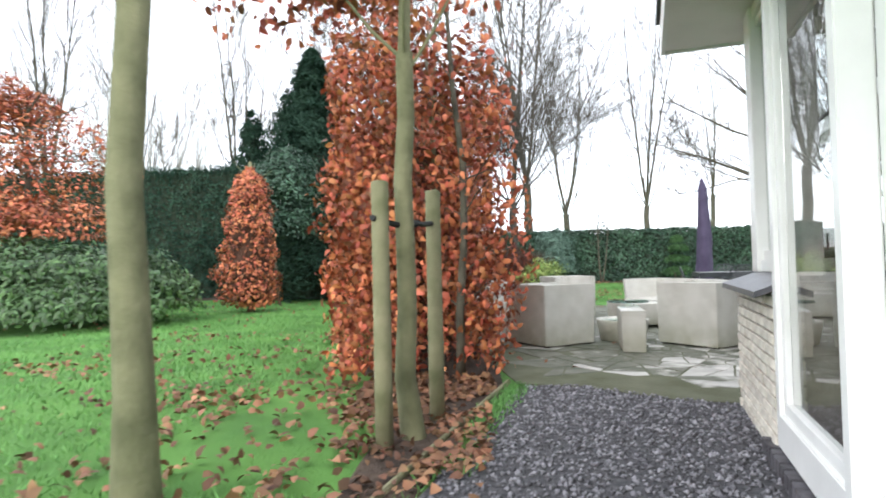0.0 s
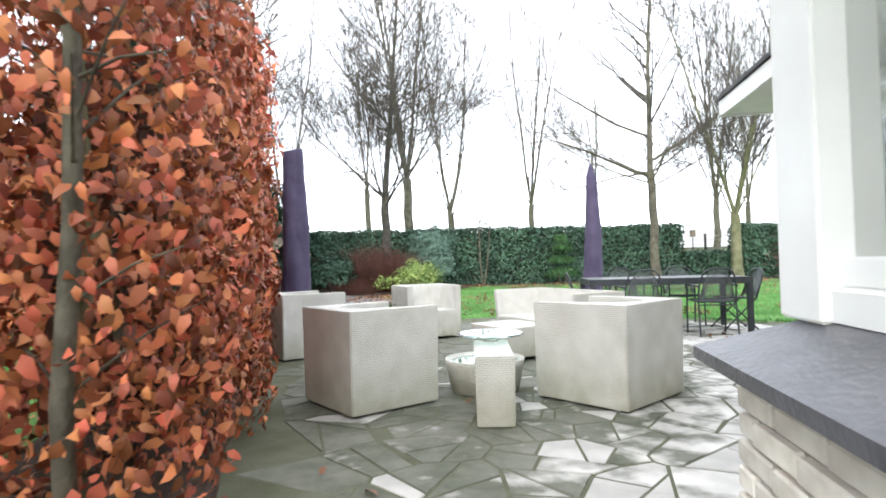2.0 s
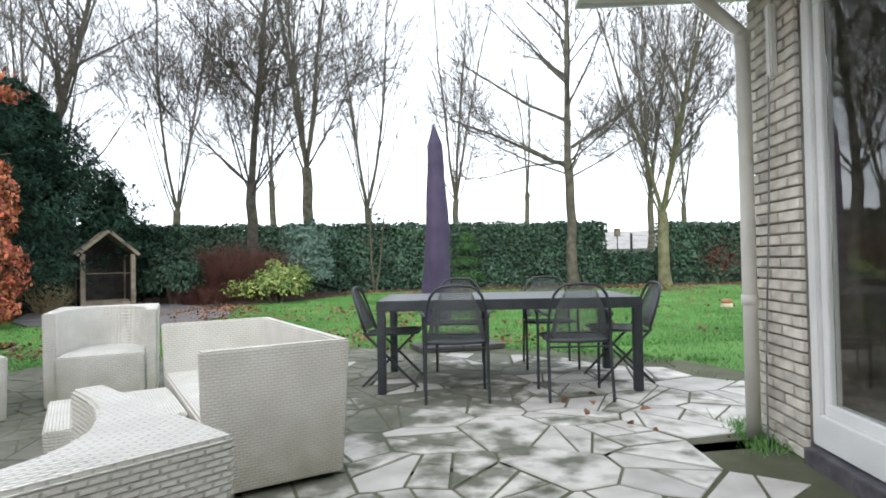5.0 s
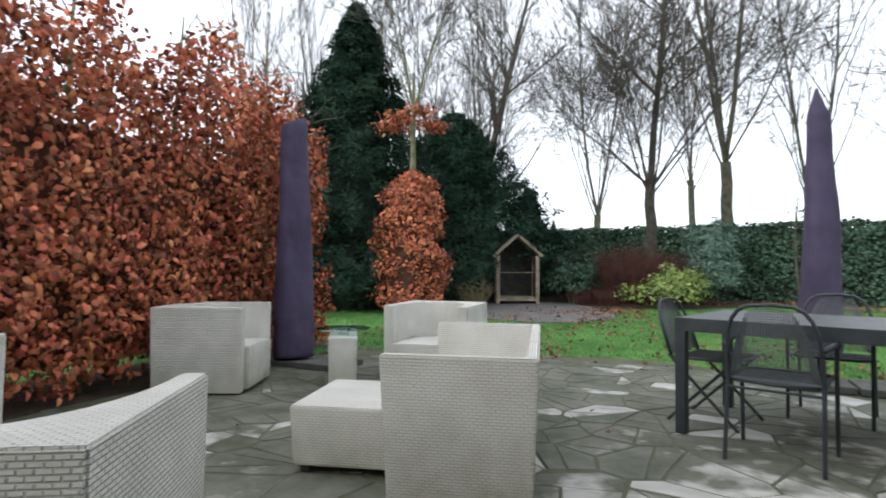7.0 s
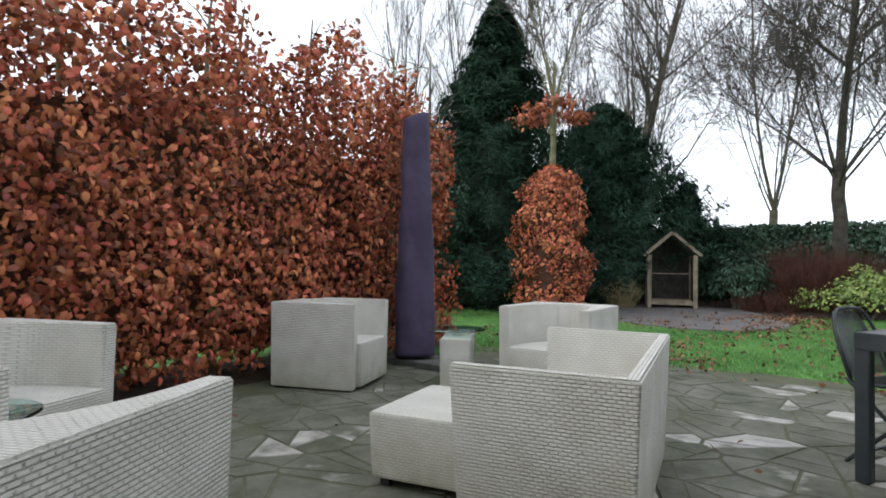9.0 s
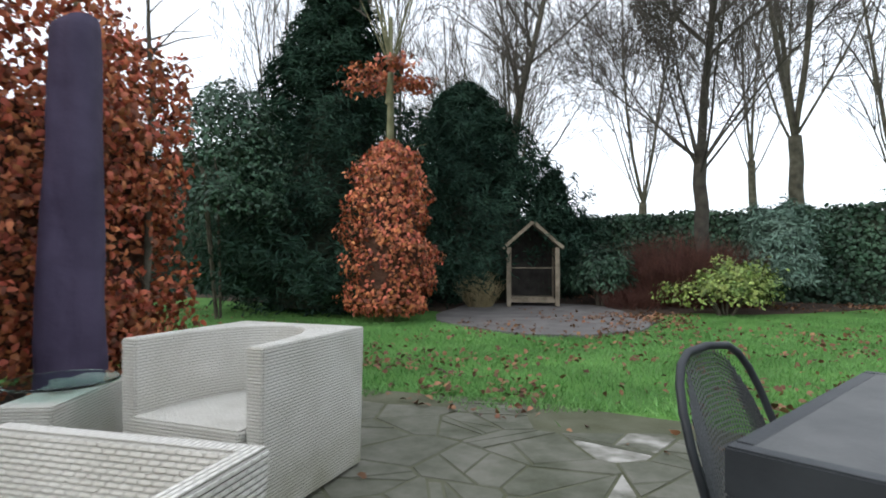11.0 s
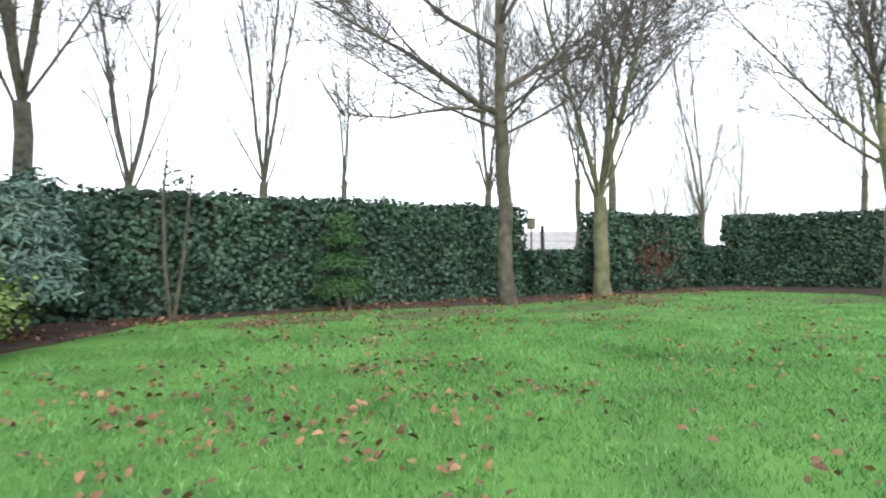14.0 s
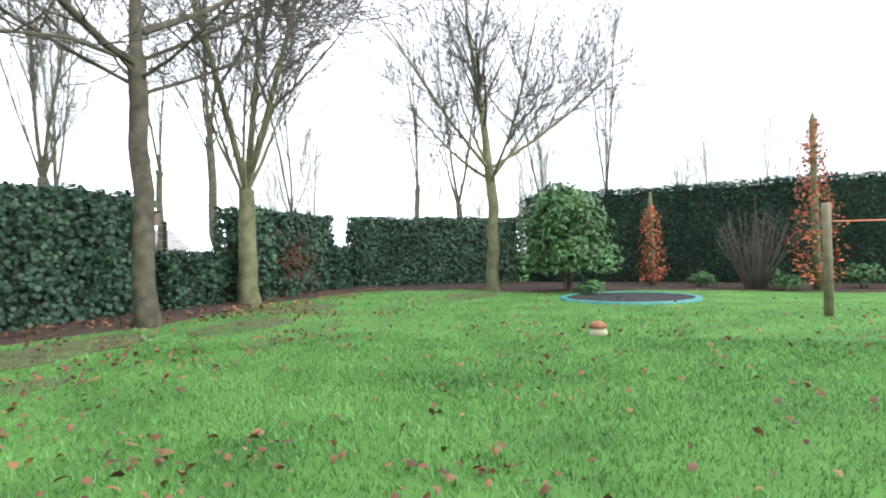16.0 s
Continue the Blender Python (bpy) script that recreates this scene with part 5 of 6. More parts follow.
# thickets of thin bare shoots
def thicket(name, label, x, y, rx, ry, h, n, mat_key, spread=0.35, rad=0.006):
    r2 = random.Random(int(x * 7 + y))
    clumps = [Geo() for _ in range(6)]
    for k in range(n):
        a, f = r2.random() * 6.283, math.sqrt(r2.random())
        g = clumps[int(a) % 6]
        bx, by = rx * f * math.cos(a), ry * f * math.sin(a)
        hh = h * r2.uniform(0.6, 1.0) * (1 - 0.35 * f)
        e = Vector((bx * (1 + spread) + r2.gauss(0, 0.12), by * (1 + spread) + r2.gauss(0, 0.12), hh))
        m = Vector((bx, by, 0)).lerp(e, 0.5) + Vector((r2.gauss(0, 0.04), r2.gauss(0, 0.04), 0))
        g.tube([(bx, by, -0.02), m, e], [rad, rad * 0.7, rad * 0.3], 3, cap=False)
        for j in range(2):
            s = m.lerp(e, r2.random())
            g.tube([s, s + Vector((r2.gauss(0, 0.14), r2.gauss(0, 0.14), r2.uniform(0.1, 0.3)))], [rad * 0.5, rad * 0.25], 3, cap=False)
    ob = thing(name, label, "shrub", Matrix.Translation((x, y, rise(x, y))))
    for g in clumps:
        if g.v:
            part("shoot_clump", g, mat_key, ob)
    return ob


thicket("dogwood", "dense dark red-brown thicket of bare twigs", 1.45, 23.4, 1.5, 0.8, 1.8, 2000, "redtwig")
thicket("hydrangea", "low bed of dark red-brown twigs", 0.9, 22.3, 0.6, 0.5, 0.5, 260, "redtwig")
thicket("pampas_grass", "small clump of dry pale grass", -2.1, 20.9, 0.25, 0.25, 0.85, 220, "reed", 0.6, 0.006)
thicket("pollard_shrub", "bare pruned shrub with a thick base and upright shoots", 20.4, 13.5, 0.2, 0.2, 2.7, 70, "twig", 3.6, 0.02)
sap = thing("sapling", "thin bare twin-stemmed sapling before the ivy hedge", "tree", Matrix.Translation((5.43, 24.9, 0.1)))
g = Geo().tube([(0, 0, 0), (-0.08, 0, 0.9), (-0.1, 0, 2.0), (-0.02, 0, 3.1)], [0.04, 0.035, 0.025, 0.006], 7)
g.tube([(0.05, 0, 0), (0.2, 0, 1.0), (0.32, 0, 2.2), (0.35, 0, 2.8)], [0.035, 0.03, 0.018, 0.005], 7)
r2 = random.Random(4)
for k in range(22):
    z = r2.uniform(1.4, 2.9)
    g.tube([(-0.05, 0, z), (-0.05 + r2.gauss(0, 0.35), r2.gauss(0, 0.3), z + r2.uniform(0.1, 0.4))], [0.008, 0.003], 4, cap=False)
part("stem", g, "bark", sap)
p, q = blob_shell(90, (0.1, 0, 2.3), (0.45, 0.35, 0.3), 0.9, 0.5)
part("foliage", leaf_mesh("foliage", p, q, 0.08), "ivy", sap)

# ---- trees ----
tree("tree", 1.95, 23.9, (11, 12.0, 3.3, 0.16, 0.84, 9, 5, 3), label="leafless garden tree with spreading dark branches", bark="bark_dark", z=0.08)
level = tree("tree", 11.65, 23.75, (12, 12.0, 4.1, 0.155, 0.95, 7, 4, 3), label="leafless tree with a straight trunk and level side branches", z=0.08)
r2 = random.Random(23)
for path, thick in (([(0, 0, 3.95), (-0.7, -0.05, 4.05), (-2.4, -0.2, 4.75), (-4.6, -0.1, 5.5)], 0.075), ([(-0.5, 0, 3.98), (-1.5, -0.3, 3.85), (-2.9, -0.5, 3.45), (-3.9, -0.6, 3.35)], 0.035), ([(0, 0, 4.5), (1.1, -0.2, 5.2), (2.6, -0.4, 6.3), (3.4, -0.4, 7.4)], 0.06), ([(0, 0, 5.3), (-1.2, 0.4, 5.9), (-2.9, 0.5, 6.9), (-4.2, 0.4, 7.6)], 0.055)):
    g = Geo().tube(path, [thick, thick * 0.8, thick * 0.5, 0.008], 7, cap=False)
    for k in range(26):
        f = r2.uniform(0.5, 2.98)
        at = Vector(path[int(f)]).lerp(Vector(path[int(f) + 1]), f % 1)
        d = Vector((r2.gauss(path[3][0] * 0.12, 0.5), r2.gauss(0, 0.6), r2.uniform(-0.1, 0.9))).normalized() * r2.uniform(0.5, 1.5)
        g.tube([at, at + d * 0.5 + Vector((0, 0, -0.04)), at + d], [0.014, 0.009, 0.004], 4, cap=False)
        for n in range(3):
            e = at + d * r2.uniform(0.3, 0.9)
            g.tube([e, e + Vector((r2.gauss(0, 0.25), r2.gauss(0, 0.25), r2.uniform(0, 0.4)))], [0.007, 0.0035], 3, cap=False)
    part("limb", g, "bark", level)
tree("tree", 15.1, 24.35, (13, 11.0, 2.45, 0.19, 0.4, 6, 4, 3), label="leafless tree forking low into many upright limbs", bark="bark_green", z=0.1)
tree("tree", 19.75, 20.0, (14, 8.4, 3.4, 0.16, 0.72, 6, 3, 3), label="leafless leaning tree with a wide round crown", bark="bark_green", z=0.02)
tree("tree", -5.0, 27.0, (15, 14, 3.2, 0.22, 0.84, 7, 4, 3), label="large leafless tree behind the conifers", z=0)
ft = tree("tree", -0.14, 3.06, (16, 6.4, 2.75, 0.078, 0.9, 4, 3, 3), label="slim green-barked tree on the lawn", bark="bark_green", z=0)
st = tree("tree", 0.87, 4.07, (17, 5.4, 2.2, 0.056, 0.85, 3, 3, 3), label="young green-barked tree tied to two stakes", bark="bark_green", z=0)
p, q = blob_shell(1500, (0.45, 4.35, 2.75), (0.95, 0.8, 0.6), 0.9, 0.5, 2.0)
part("foliage", leaf_mesh("foliage", p - np.array([0.87, 4.07, 0]), q, 0.08, 1.0, 0.6, 0.9), "beech", st, "dry brown leaves still on the twigs")
row = [(11.0, 40, 0.25), (17.7, 47, 0.3), (5.95, 41, 0.25), (2.9, 33, 0.2), (0.5, 40, 0.25), (-4.6, 40, 0.25), (31.6, 49, 0.25), (27, 34, 0.25), (40, 38, 0.2), (24, 41, 0.25), (46, 31, 0.25), (44, 27, 0.2), (-10, 36, 0.25), (-15, 38, 0.25), (-20, 34, 0.25), (-26, 33, 0.25), (-13, 30, 0.2), (52, 22, 0.2), (55, 17, 0.2), (34, 44, 0.25)]
kinds = [(21, 19.0, 5.0, 0.23, 0.12, 5, 5, 3), (22, 17.5, 6.2, 0.20, 0.06, 4, 5, 3), (23, 19.0, 4.2, 0.24, 0.1, 5, 5, 3)]
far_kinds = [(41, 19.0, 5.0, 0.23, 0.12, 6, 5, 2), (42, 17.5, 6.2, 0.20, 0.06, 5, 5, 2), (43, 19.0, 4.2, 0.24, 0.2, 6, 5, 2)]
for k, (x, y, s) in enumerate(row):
    # crowns from y 42 on take the haze-paled colour
    tree("poplar", x, y, kinds[k % 3], 0.92 + 0.05 * (k % 4), 71 * k, "tall leafless tree standing beyond the hedge", "bark", "twig" if y < 42 else "hazed_twig", "row of bare trees beyond the hedge", 0)
r2 = random.Random(8)
for k in range(22):
    a = r2.uniform(-0.35, 0.62)
    dist = r2.uniform(60, 85)
    # bark and twigs both coloured pale to stand in for haze
    tree("distant_tree", 5 + dist * math.cos(a), 17 + dist * math.sin(a), far_kinds[k % 3], r2.uniform(0.55, 0.95), 47 * k, "hazy bare tree in the distance", "hazed_twig", "hazed_twig", "distant trees", 0)
for k in range(13):
    a = r2.uniform(1.9, 2.75)
    dist = r2.uniform(42, 60)
    tree("distant_tree", 2 + dist * math.cos(a), 3 + dist * math.sin(a), far_kinds[k % 3], r2.uniform(0.6, 0.9), 47 * k, "hazy bare tree in the distance", "hazed_twig", "hazed_twig", "distant trees", 0)

for x, y, h in ((0.74, 3.85, 1.45), (0.955, 4.47, 1.47)):
    sk = thing("tree_stake", "round mossy wooden stake beside the young tree", "stake", Matrix.Translation((x, y, 0)), "tree stakes")
    part("post", Geo().lathe([(0.050, -0.05), (0.050, 0.4), (0.048, 1.0), (0.049, h - 0.01), (0.043, h)], 14), "stake", sk, smooth=True)
    ex, ey = 0.87 - x, 4.07 - y
    part("strap", Geo().tube([(-ex * 0.25, -ey * 0.25, h - 0.20), (ex * 0.5, ey * 0.5, h - 0.23), (ex * 1.2, ey * 1.2, h - 0.22)], 0.018, 6), "rubber", sk, "black rubber tree tie")

# ---- small things on and beyond the lawn ----
bag = thing("plastic_bag", "small crumpled blue plastic bag beside the parasol", "bag", pose(0.62, 12.45, 0.02))
g = Geo()
n = 10
for i, (r, z) in enumerate(((0.05, 0.0), (0.09, 0.03), (0.08, 0.08), (0.05, 0.12), (0.06, 0.16))):
    g.v += [(r * (1 + 0.35 * math.sin(3.3 * k + 2 * i)) * math.cos(6.2832 * k / n), r * (1 + 0.35 * math.cos(2.7 * k + i)) * math.sin(6.2832 * k / n), z) for k in range(n)]
g.f = [(i * n + k, i * n + (k + 1) % n, (i + 1) * n + (k + 1) % n, (i + 1) * n + k) for i in range(4) for k in range(n)] + [tuple(range(n - 1, -1, -1))]
part("bag", g, "bluebag", bag)
mush = thing("stone_mushroom", "small stone mushroom with a brown cap on the lawn", "ornament", pose(12.2, 17.17, 0) @ Matrix.Scale(0.78, 4))
part("stem", Geo().lathe([(0.15, -0.01), (0.155, 0.05), (0.13, 0.12)], 18), "cream_stone", mush, smooth=True)
part("cap", Geo().lathe([(0.10, 0.12), (0.15, 0.125), (0.145, 0.17), (0.10, 0.215), (0.03, 0.235)], 18), "cap", mush, smooth=True)
tr = thing("trampoline", "sunken round trampoline with a teal rim", "trampoline", pose(17.8, 16.6, 0))
g = Geo()
n = 40
for r, z in ((1.36, 0.05), (1.48, 0.05), (1.5, 0.0), (1.34, 0.0)):
    g.v += [(r * math.cos(6.2832 * k / n), r * math.sin(6.2832 * k / n), z) for k in range(n)]
g.f = [(i * n + k, i * n + (k + 1) % n, ((i + 1) % 4) * n + (k + 1) % n, ((i + 1) % 4) * n + k) for i in range(4) for k in range(n)]
part("rim_pad", g, "teal", tr, "teal padded rim", smooth=False)
part("mat", Geo().lathe([(1.35, 0.025), (1.35, 0.035)], 40), "net", tr)
po = thing("garden_post", "pale wooden post with an orange line", "post", pose(14.55, 13.8, 0))
part("post", Geo().lathe([(0.065, -0.05), (0.065, 1.70), (0.058, 1.73)], 14), "oldwood", po, smooth=True)
part("line", Geo().tube([(0, -0.08, 1.45), (0.1, -3.0, 1.42), (0.2, -7.0, 1.45)], 0.012, 6), "rope", po)
fence = thing("wire_fence", "wire fence behind the gap in the hedge", "fence", pose(13.0, 26.4, 0))
for k in range(6):
    part("post", Geo().lathe([(0.05, 0), (0.05, 1.95)], 8, (0.3 + 1.7 * k, 0)), "darkwood", fence)
for k in range(9):
    part("wire", Geo().tube([(0, -0.05, 0.5 + 0.17 * k), (9.0, -0.05, 0.5 + 0.17 * k)], 0.005, 4), "wire", fence)
for x, y, z in ((14.25, 26.0, 1.95), (20.2, 25.6, 2.0)):
    bx = thing("bird_box", "small wooden bird box on a pole", "bird box", pose(x, y, 0))
    part("box", Geo().box((0, 0, z), (0.17, 0.16, 0.26)), "oldwood", bx, bevel=0.006)
    part("lid", Geo().box((0, 0, z + 0.145), (0.22, 0.22, 0.025)), "darkwood", bx)
    part("pole", Geo().tube([(0, 0, 0), (0, 0, z - 0.13)], 0.02, 8), "darkwood", bx)
farm = thing("barn", "low distant barn with a grey roof", "building", pose(44, 68, 0, 0, 0, -25))
part("wall", Geo().box((0, 0, 1.0), (26, 9, 2.0)), "mortar", farm)
part("roof", Geo().add([(-13.4, -5, 2.0), (13.4, -5, 2.0), (13.4, 5, 2.0), (-13.4, 5, 2.0), (-13.4, 0, 4.2), (13.4, 0, 4.2)], [(0, 1, 5, 4), (2, 3, 4, 5), (0, 4, 3), (1, 2, 5), (0, 3, 2, 1)]), "greyroof", farm)
for k in range(5):
    part("window", Geo().box((-9 + 4.5 * k, -4.52, 1.2), (1.4, 0.06, 0.9)), "sill", farm)


# ---- loose cover: grass, gravel, leaves ----
def scatter_blades(n, x0, x1, y0, y1, h, w):
    xs, ys = rng.uniform(x0, x1, n), rng.uniform(y0, y1, n)
    ok = np.array([not (inside(a, b, PATIO) or inside(a, b, GRAVEL) or inside(a, b, SHELTER_PAVE) or inside(a, b, NORTH_BED) or inside(a, b, BED)) for a, b in zip(xs, ys)])
    xs, ys = xs[ok], ys[ok]
    n = len(xs)
    zs = np.array([rise(a, b) for a, b in zip(xs, ys)])
    a = rng.random(n) * 6.2832
    hh = h * rng.uniform(0.5, 1.2, n)
    lx, ly = rng.normal(0, 0.55, n) * hh, rng.normal(0, 0.55, n) * hh
    ca, sa = np.cos(a) * w / 2, np.sin(a) * w / 2
    v = np.stack([np.stack([xs - ca, ys - sa, zs - 0.01], 1), np.stack([xs + ca, ys + sa, zs - 0.01], 1), np.stack([xs + lx, ys + ly, zs + hh], 1)], 1)
    return v.reshape(-1, 3)


v = np.concatenate([scatter_blades(150000, -1.5, 12, 13.0, 22.5, 0.045, 0.011), scatter_blades(30000, 7.2, 17, 9.5, 20, 0.045, 0.013), scatter_blades(40000, -6, 1.2, 2.2, 13, 0.05, 0.013), scatter_blades(14000, -8, 2, 12, 19, 0.05, 0.016), scatter_blades(26000, 5, 21, 16, 24, 0.05, 0.018)])
def fringe(n, line, spread, h):
    """Tufts of grass creeping over the paving's edge."""
    pts = []
    for k in range(n):
        i = rng.integers(len(line) - 1)
        f = rng.random()
        x = line[i][0] + (line[i + 1][0] - line[i][0]) * f + rng.normal(0, spread)
        y = line[i][1] + (line[i + 1][1] - line[i][1]) * f + rng.normal(0, spread)
        if noise.noise(Vector((x * 1.7, y * 1.7, 6))) > -0.05:
            t, hh = rng.random() * 6.2832, h * rng.uniform(0.4, 1.2)
            cx, cy = 0.006 * math.cos(t), 0.006 * math.sin(t)
            pts += [(x - cx, y - cy, 0.0), (x + cx, y + cy, 0.0), (x + rng.normal(0, 0.6) * hh, y + rng.normal(0, 0.6) * hh, hh)]
    return np.array(pts)


v = np.concatenate([v, fringe(14000, PATIO[7:17], 0.16, 0.05), fringe(1500, [(1.1, 3.2), (1.3, 4.6), (1.5, 5.5)], 0.05, 0.05), fringe(500, [(6.75, 9.3), (6.9, 9.6), (7.0, 9.8)], 0.06, 0.07)])
whole("grass", fast_mesh("grass", v, np.arange(len(v))), "blade", "short green grass blades of the lawn", "grass", kind="stuff")

n = 15000
xs, ys = rng.uniform(0.2, 3.0, n), rng.uniform(0.8, 5.6, n)
ok = np.array([inside(a, b, GRAVEL) for a, b in zip(xs, ys)])
xs, ys = xs[ok], ys[ok]
n = len(xs)
corner = np.array([(1, 0, 0), (-0.5, 0.8, 0), (-0.5, -0.8, 0), (0.1, 0.05, 0.75), (0.1, 0.05, -0.5)])
tri = np.array([(0, 1, 3), (1, 2, 3), (2, 0, 3), (1, 0, 4), (2, 1, 4), (0, 2, 4)])
a = rng.random(n) * 6.2832
s = rng.uniform(0.009, 0.024, n)
c = corner[None] * s[:, None, None] * rng.uniform(0.6, 1.2, (n, 5, 3))
x = c[:, :, 0] * np.cos(a)[:, None] - c[:, :, 1] * np.sin(a)[:, None] + xs[:, None]
y = c[:, :, 0] * np.sin(a)[:, None] + c[:, :, 1] * np.cos(a)[:, None] + ys[:, None]
z = c[:, :, 2] + 0.008
whole("gravel_chips", fast_mesh("gravel_chips", np.stack([x, y, z], 2), (tri[None] + 5 * np.arange(n)[:, None, None])), "chip", "loose grey slate chips on the path", "gravel", kind="stuff")


def litter(n, region, size, lift=0.012):
    """Fallen leaves lying about a region (x0, x1, y0, y1), in drifts."""
    x0, x1, y0, y1 = region
    xs, ys = rng.uniform(x0, x1, n * 3), rng.uniform(y0, y1, n * 3)
    w = 1.1 * np.array([noise.noise(Vector((a * 0.7, b * 0.7, 4.0))) + 0.8 * noise.noise(Vector((a * 2.6, b * 2.6, 9.0))) for a, b in zip(xs, ys)])
    i = np.argsort(-(w + rng.normal(0, 0.36, len(w))))[:n]
    p = np.stack([xs[i], ys[i], np.array([rise(a, b) for a, b in zip(xs[i], ys[i])]) + lift + 0.02 * rng.random(n)], 1)
    return p


pts = np.concatenate([litter(1900, (-1, 7.5, 13.6, 21), 0, 0.034), litter(420, (7.5, 13, 13.6, 22.5), 0, 0.034), litter(1000, (-4, 0.6, 2.6, 9), 0, 0.035), litter(1700, (0.3, 1.3, 2.9, 5.8), 0, 0.025), litter(500, (-1.2, 0.6, 3.0, 7.5), 0, 0.03), litter(2600, (-7, 20, 23.0, 25.2), 0, 0.035), litter(700, (6, 17, 20.6, 23.6), 0, 0.034), litter(420, (0.2, 8, 13.3, 14.5), 0, 0.02), litter(260, (12, 20, 13, 23), 0, 0.03), litter(350, (0.8, 2.6, 19.8, 21.4), 0, 0.045), litter(500, (-12, -3, 9, 17), 0, 0.03), litter(40, (1.6, 7, 6, 13), 0, 0.018)])
whole("fallen_leaves", leaf_mesh("fallen_leaves", pts, np.tile((0, 0, 1.0), (len(pts), 1)), 0.066, 1.1, 0.68), "litter", "dry brown leaves scattered on the ground", "leaves", kind="stuff")


# ---- pieces: bricks and flagstones ----
def brick_face(parent, o, u, along, d0, d1, z0, z1, flip=False):
    """Courses of cream bricks on a wall's face; along: 'd' on a west face, 'u' on a north or south face."""
    bl, bh, j = 0.205, 0.051, 0.011
    meshes = {}
    row, z = 0, z0 + j / 2
    while z + bh <= z1 + 0.002:
        s = d0 - (bl / 2 if row % 2 else 0)
        while s < d1 - 0.01:
            a, b = max(s, d0), min(s + bl, d1)
            if b - a > 0.02:
                k = (round(b - a, 2), rng.integers(3))
                if k not in meshes:
                    size = (0.05, k[0], bh) if along == "d" else (k[0], 0.05, bh)
                    me = Geo().box((0, 0, 0), size).mesh("brick", 0.005, 1)
                    me.materials.append(M["brick"])
                    meshes[k] = me
                ob = new("brick", meshes[k])
                ob.parent = parent
                push = rng.normal(0, 0.0025)
                at = hp(o, u + 0.024 + push, (a + b) / 2, z + bh / 2) if along == "d" else hp(o, (a + b) / 2, u + (0.024 if not flip else -0.024) + push, z + bh / 2)
                ob.matrix_world = pose(*at, rng.normal(0, 0.4), 0, HRZ + rng.normal(0, 0.35))
            s += bl + j
        row += 1
        z += bh + j


brick_face(bay, A0, 0.0, "d", -0.2, 0.97, 0.0, 0.80)
brick_face(bay, A0, -0.2, "u", 0.055, 0.14, 0.0, 0.80)
brick_face(garden_wall, B0, 0.0, "d", -0.52, -0.002, 0.0, 2.62)
brick_face(garden_wall, B0, 0.0, "u", 0.055, 0.5, 0.0, 2.62, True)

# crazy paving: uneven many-sided stones with sunken joints
paving = bpy.data.objects["pavement"]
seeds = []
tries = 0
while len(seeds) < 300 and tries < 20000:
    tries += 1
    x, y = rng.uniform(0.2, 8.4), rng.uniform(4.2, 14.2)
    if inside(x, y, PATIO) and all((x - a) ** 2 + (y - b) ** 2 > gap for a, b, gap in seeds):
        seeds.append((x, y, rng.choice((0.022, 0.06, 0.12, 0.20), p=(0.5, 0.3, 0.15, 0.05))))
P = np.array([(a, b) for a, b, _ in seeds])


def cut(poly, nrm, lim):
    """The piece of a convex outline on one side of a line."""
    out = []
    for a, b in zip(poly, poly[1:] + poly[:1]):
        da, db = a.dot(nrm) - lim, b.dot(nrm) - lim
        if da <= 0:
            out.append(a)
        if da * db < 0:
            out.append(a.lerp(b, da / (da - db)))
    return out


def extent(poly):
    return 0.5 * abs(sum(a.x * b.y - b.x * a.y for a, b in zip(poly, poly[1:] + poly[:1])))


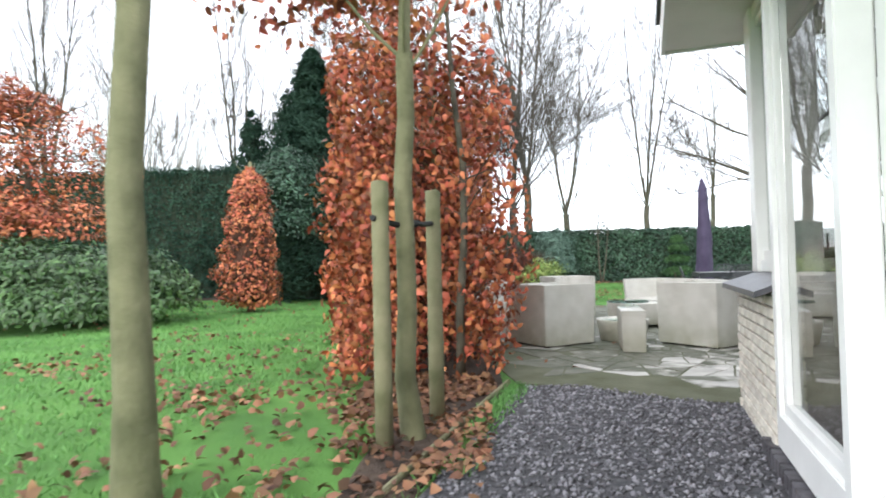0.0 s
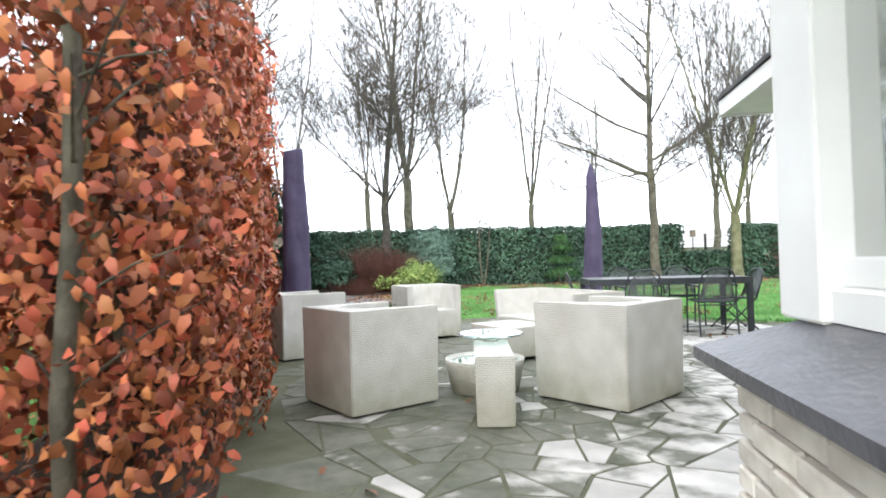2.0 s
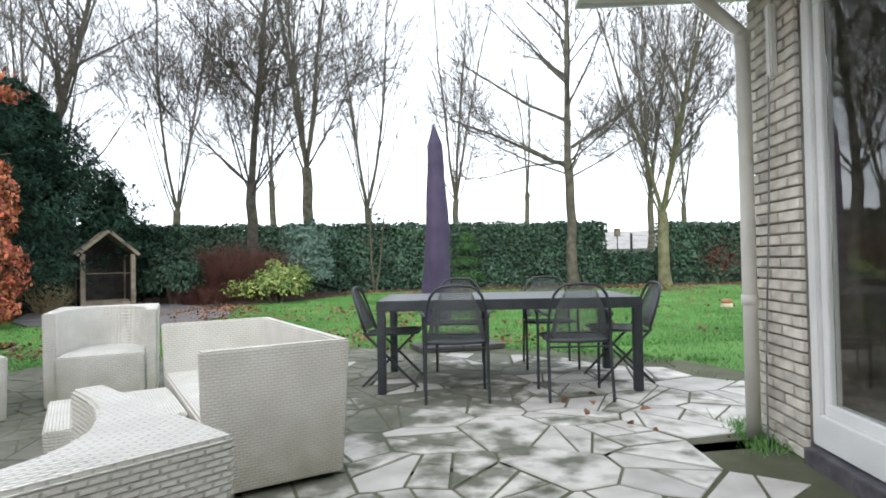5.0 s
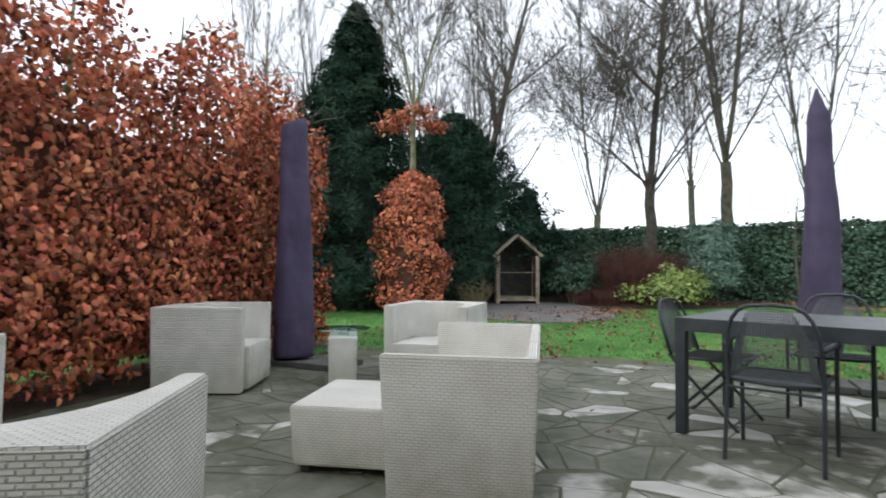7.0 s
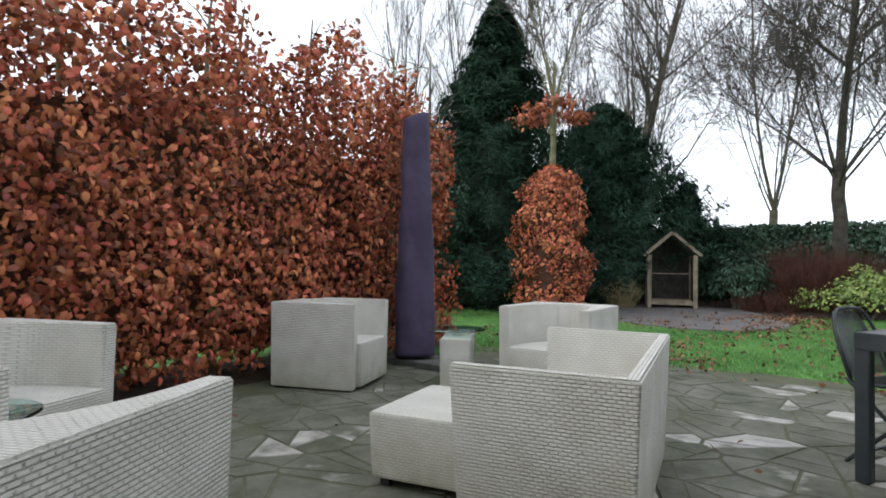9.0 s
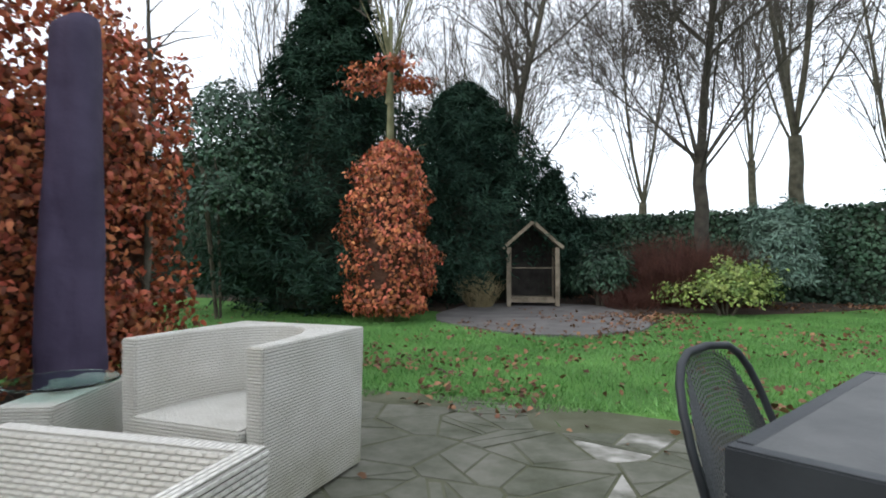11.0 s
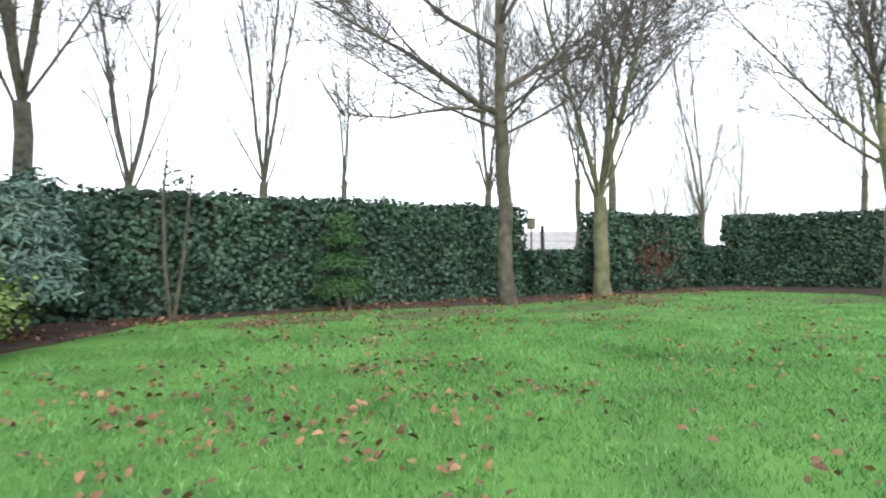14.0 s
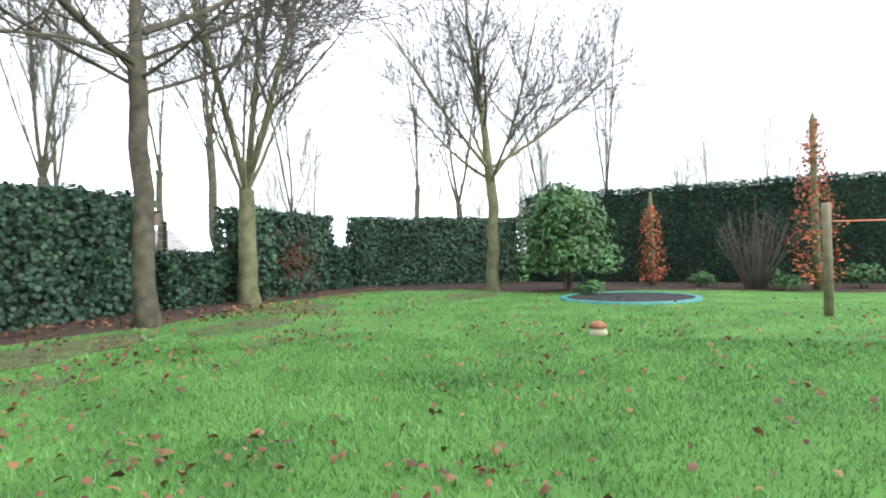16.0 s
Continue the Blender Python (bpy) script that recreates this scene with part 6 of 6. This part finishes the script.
def halves(poly, depth):
    """Breaks a large stone along a line or two, as a mason would."""
    if depth == 0 or extent(poly) < 0.075 or rng.random() < 0.15:
        return [poly]
    mid = sum(poly, Vector((0, 0))) / len(poly)
    t = rng.random() * 3.1416
    nrm = Vector((math.cos(t), math.sin(t)))
    lim = mid.dot(nrm) + rng.normal(0, 0.06)
    out = []
    for side in (1, -1):
        q = cut(poly, nrm * side, lim * side - 0.007)
        if len(q) >= 3 and extent(q) > 0.006:
            out += halves(q, depth - 1)
    return out


def flagstone(outline):
    c = sum(outline, Vector((0, 0))) / len(outline)
    tilt = (rng.normal(0, 0.004), rng.normal(0, 0.004))
    z1 = 0.013 + rng.normal(0, 0.0018)
    lo = [(p.x - c.x, p.y - c.y, -0.02) for p in outline]
    md = [(p.x - c.x, p.y - c.y, z1 - 0.006) for p in outline]
    hi = [((p.x - c.x) * 0.97, (p.y - c.y) * 0.97, z1 + tilt[0] * (p.x - c.x) + tilt[1] * (p.y - c.y)) for p in outline]
    m = len(outline)
    me = bpy.data.meshes.new("flagstone")
    me.from_pydata(lo + md + hi, [], [tuple(range(2 * m, 3 * m))] + [(r * m + k, r * m + (k + 1) % m, (r + 1) * m + (k + 1) % m, (r + 1) * m + k) for r in range(2) for k in range(m)])
    me.materials.append(M["stone"])
    ob = new("flagstone", me)
    ob.parent = paving
    ob.location = (c.x, c.y, 0)


for i, c in enumerate(P):
    poly = [Vector((c[0] + 0.7 * math.cos(t), c[1] + 0.7 * math.sin(t))) for t in np.arange(8) * 0.785 + 0.3]
    near = np.argsort(((P - c) ** 2).sum(1))[1:22]
    for k in near:
        mid, nrm = Vector((P[k] + c) / 2), Vector(P[k] - c).normalized()
        lim = mid.dot(nrm) - 0.006 - 0.005 * rng.random()
        poly = cut(poly, nrm, lim)
        if len(poly) < 3:
            break
    if len(poly) < 3:
        continue
    clean = []
    for p in poly:
        if not clean or (p - clean[-1]).length > 0.03:
            clean.append(p)
    if len(clean) < 3 or not all(inside(c[0] + (p.x - c[0]) * 0.8, c[1] + (p.y - c[1]) * 0.8, PATIO) for p in clean):
        continue
    for piece in halves(clean, 2):
        flagstone(piece)
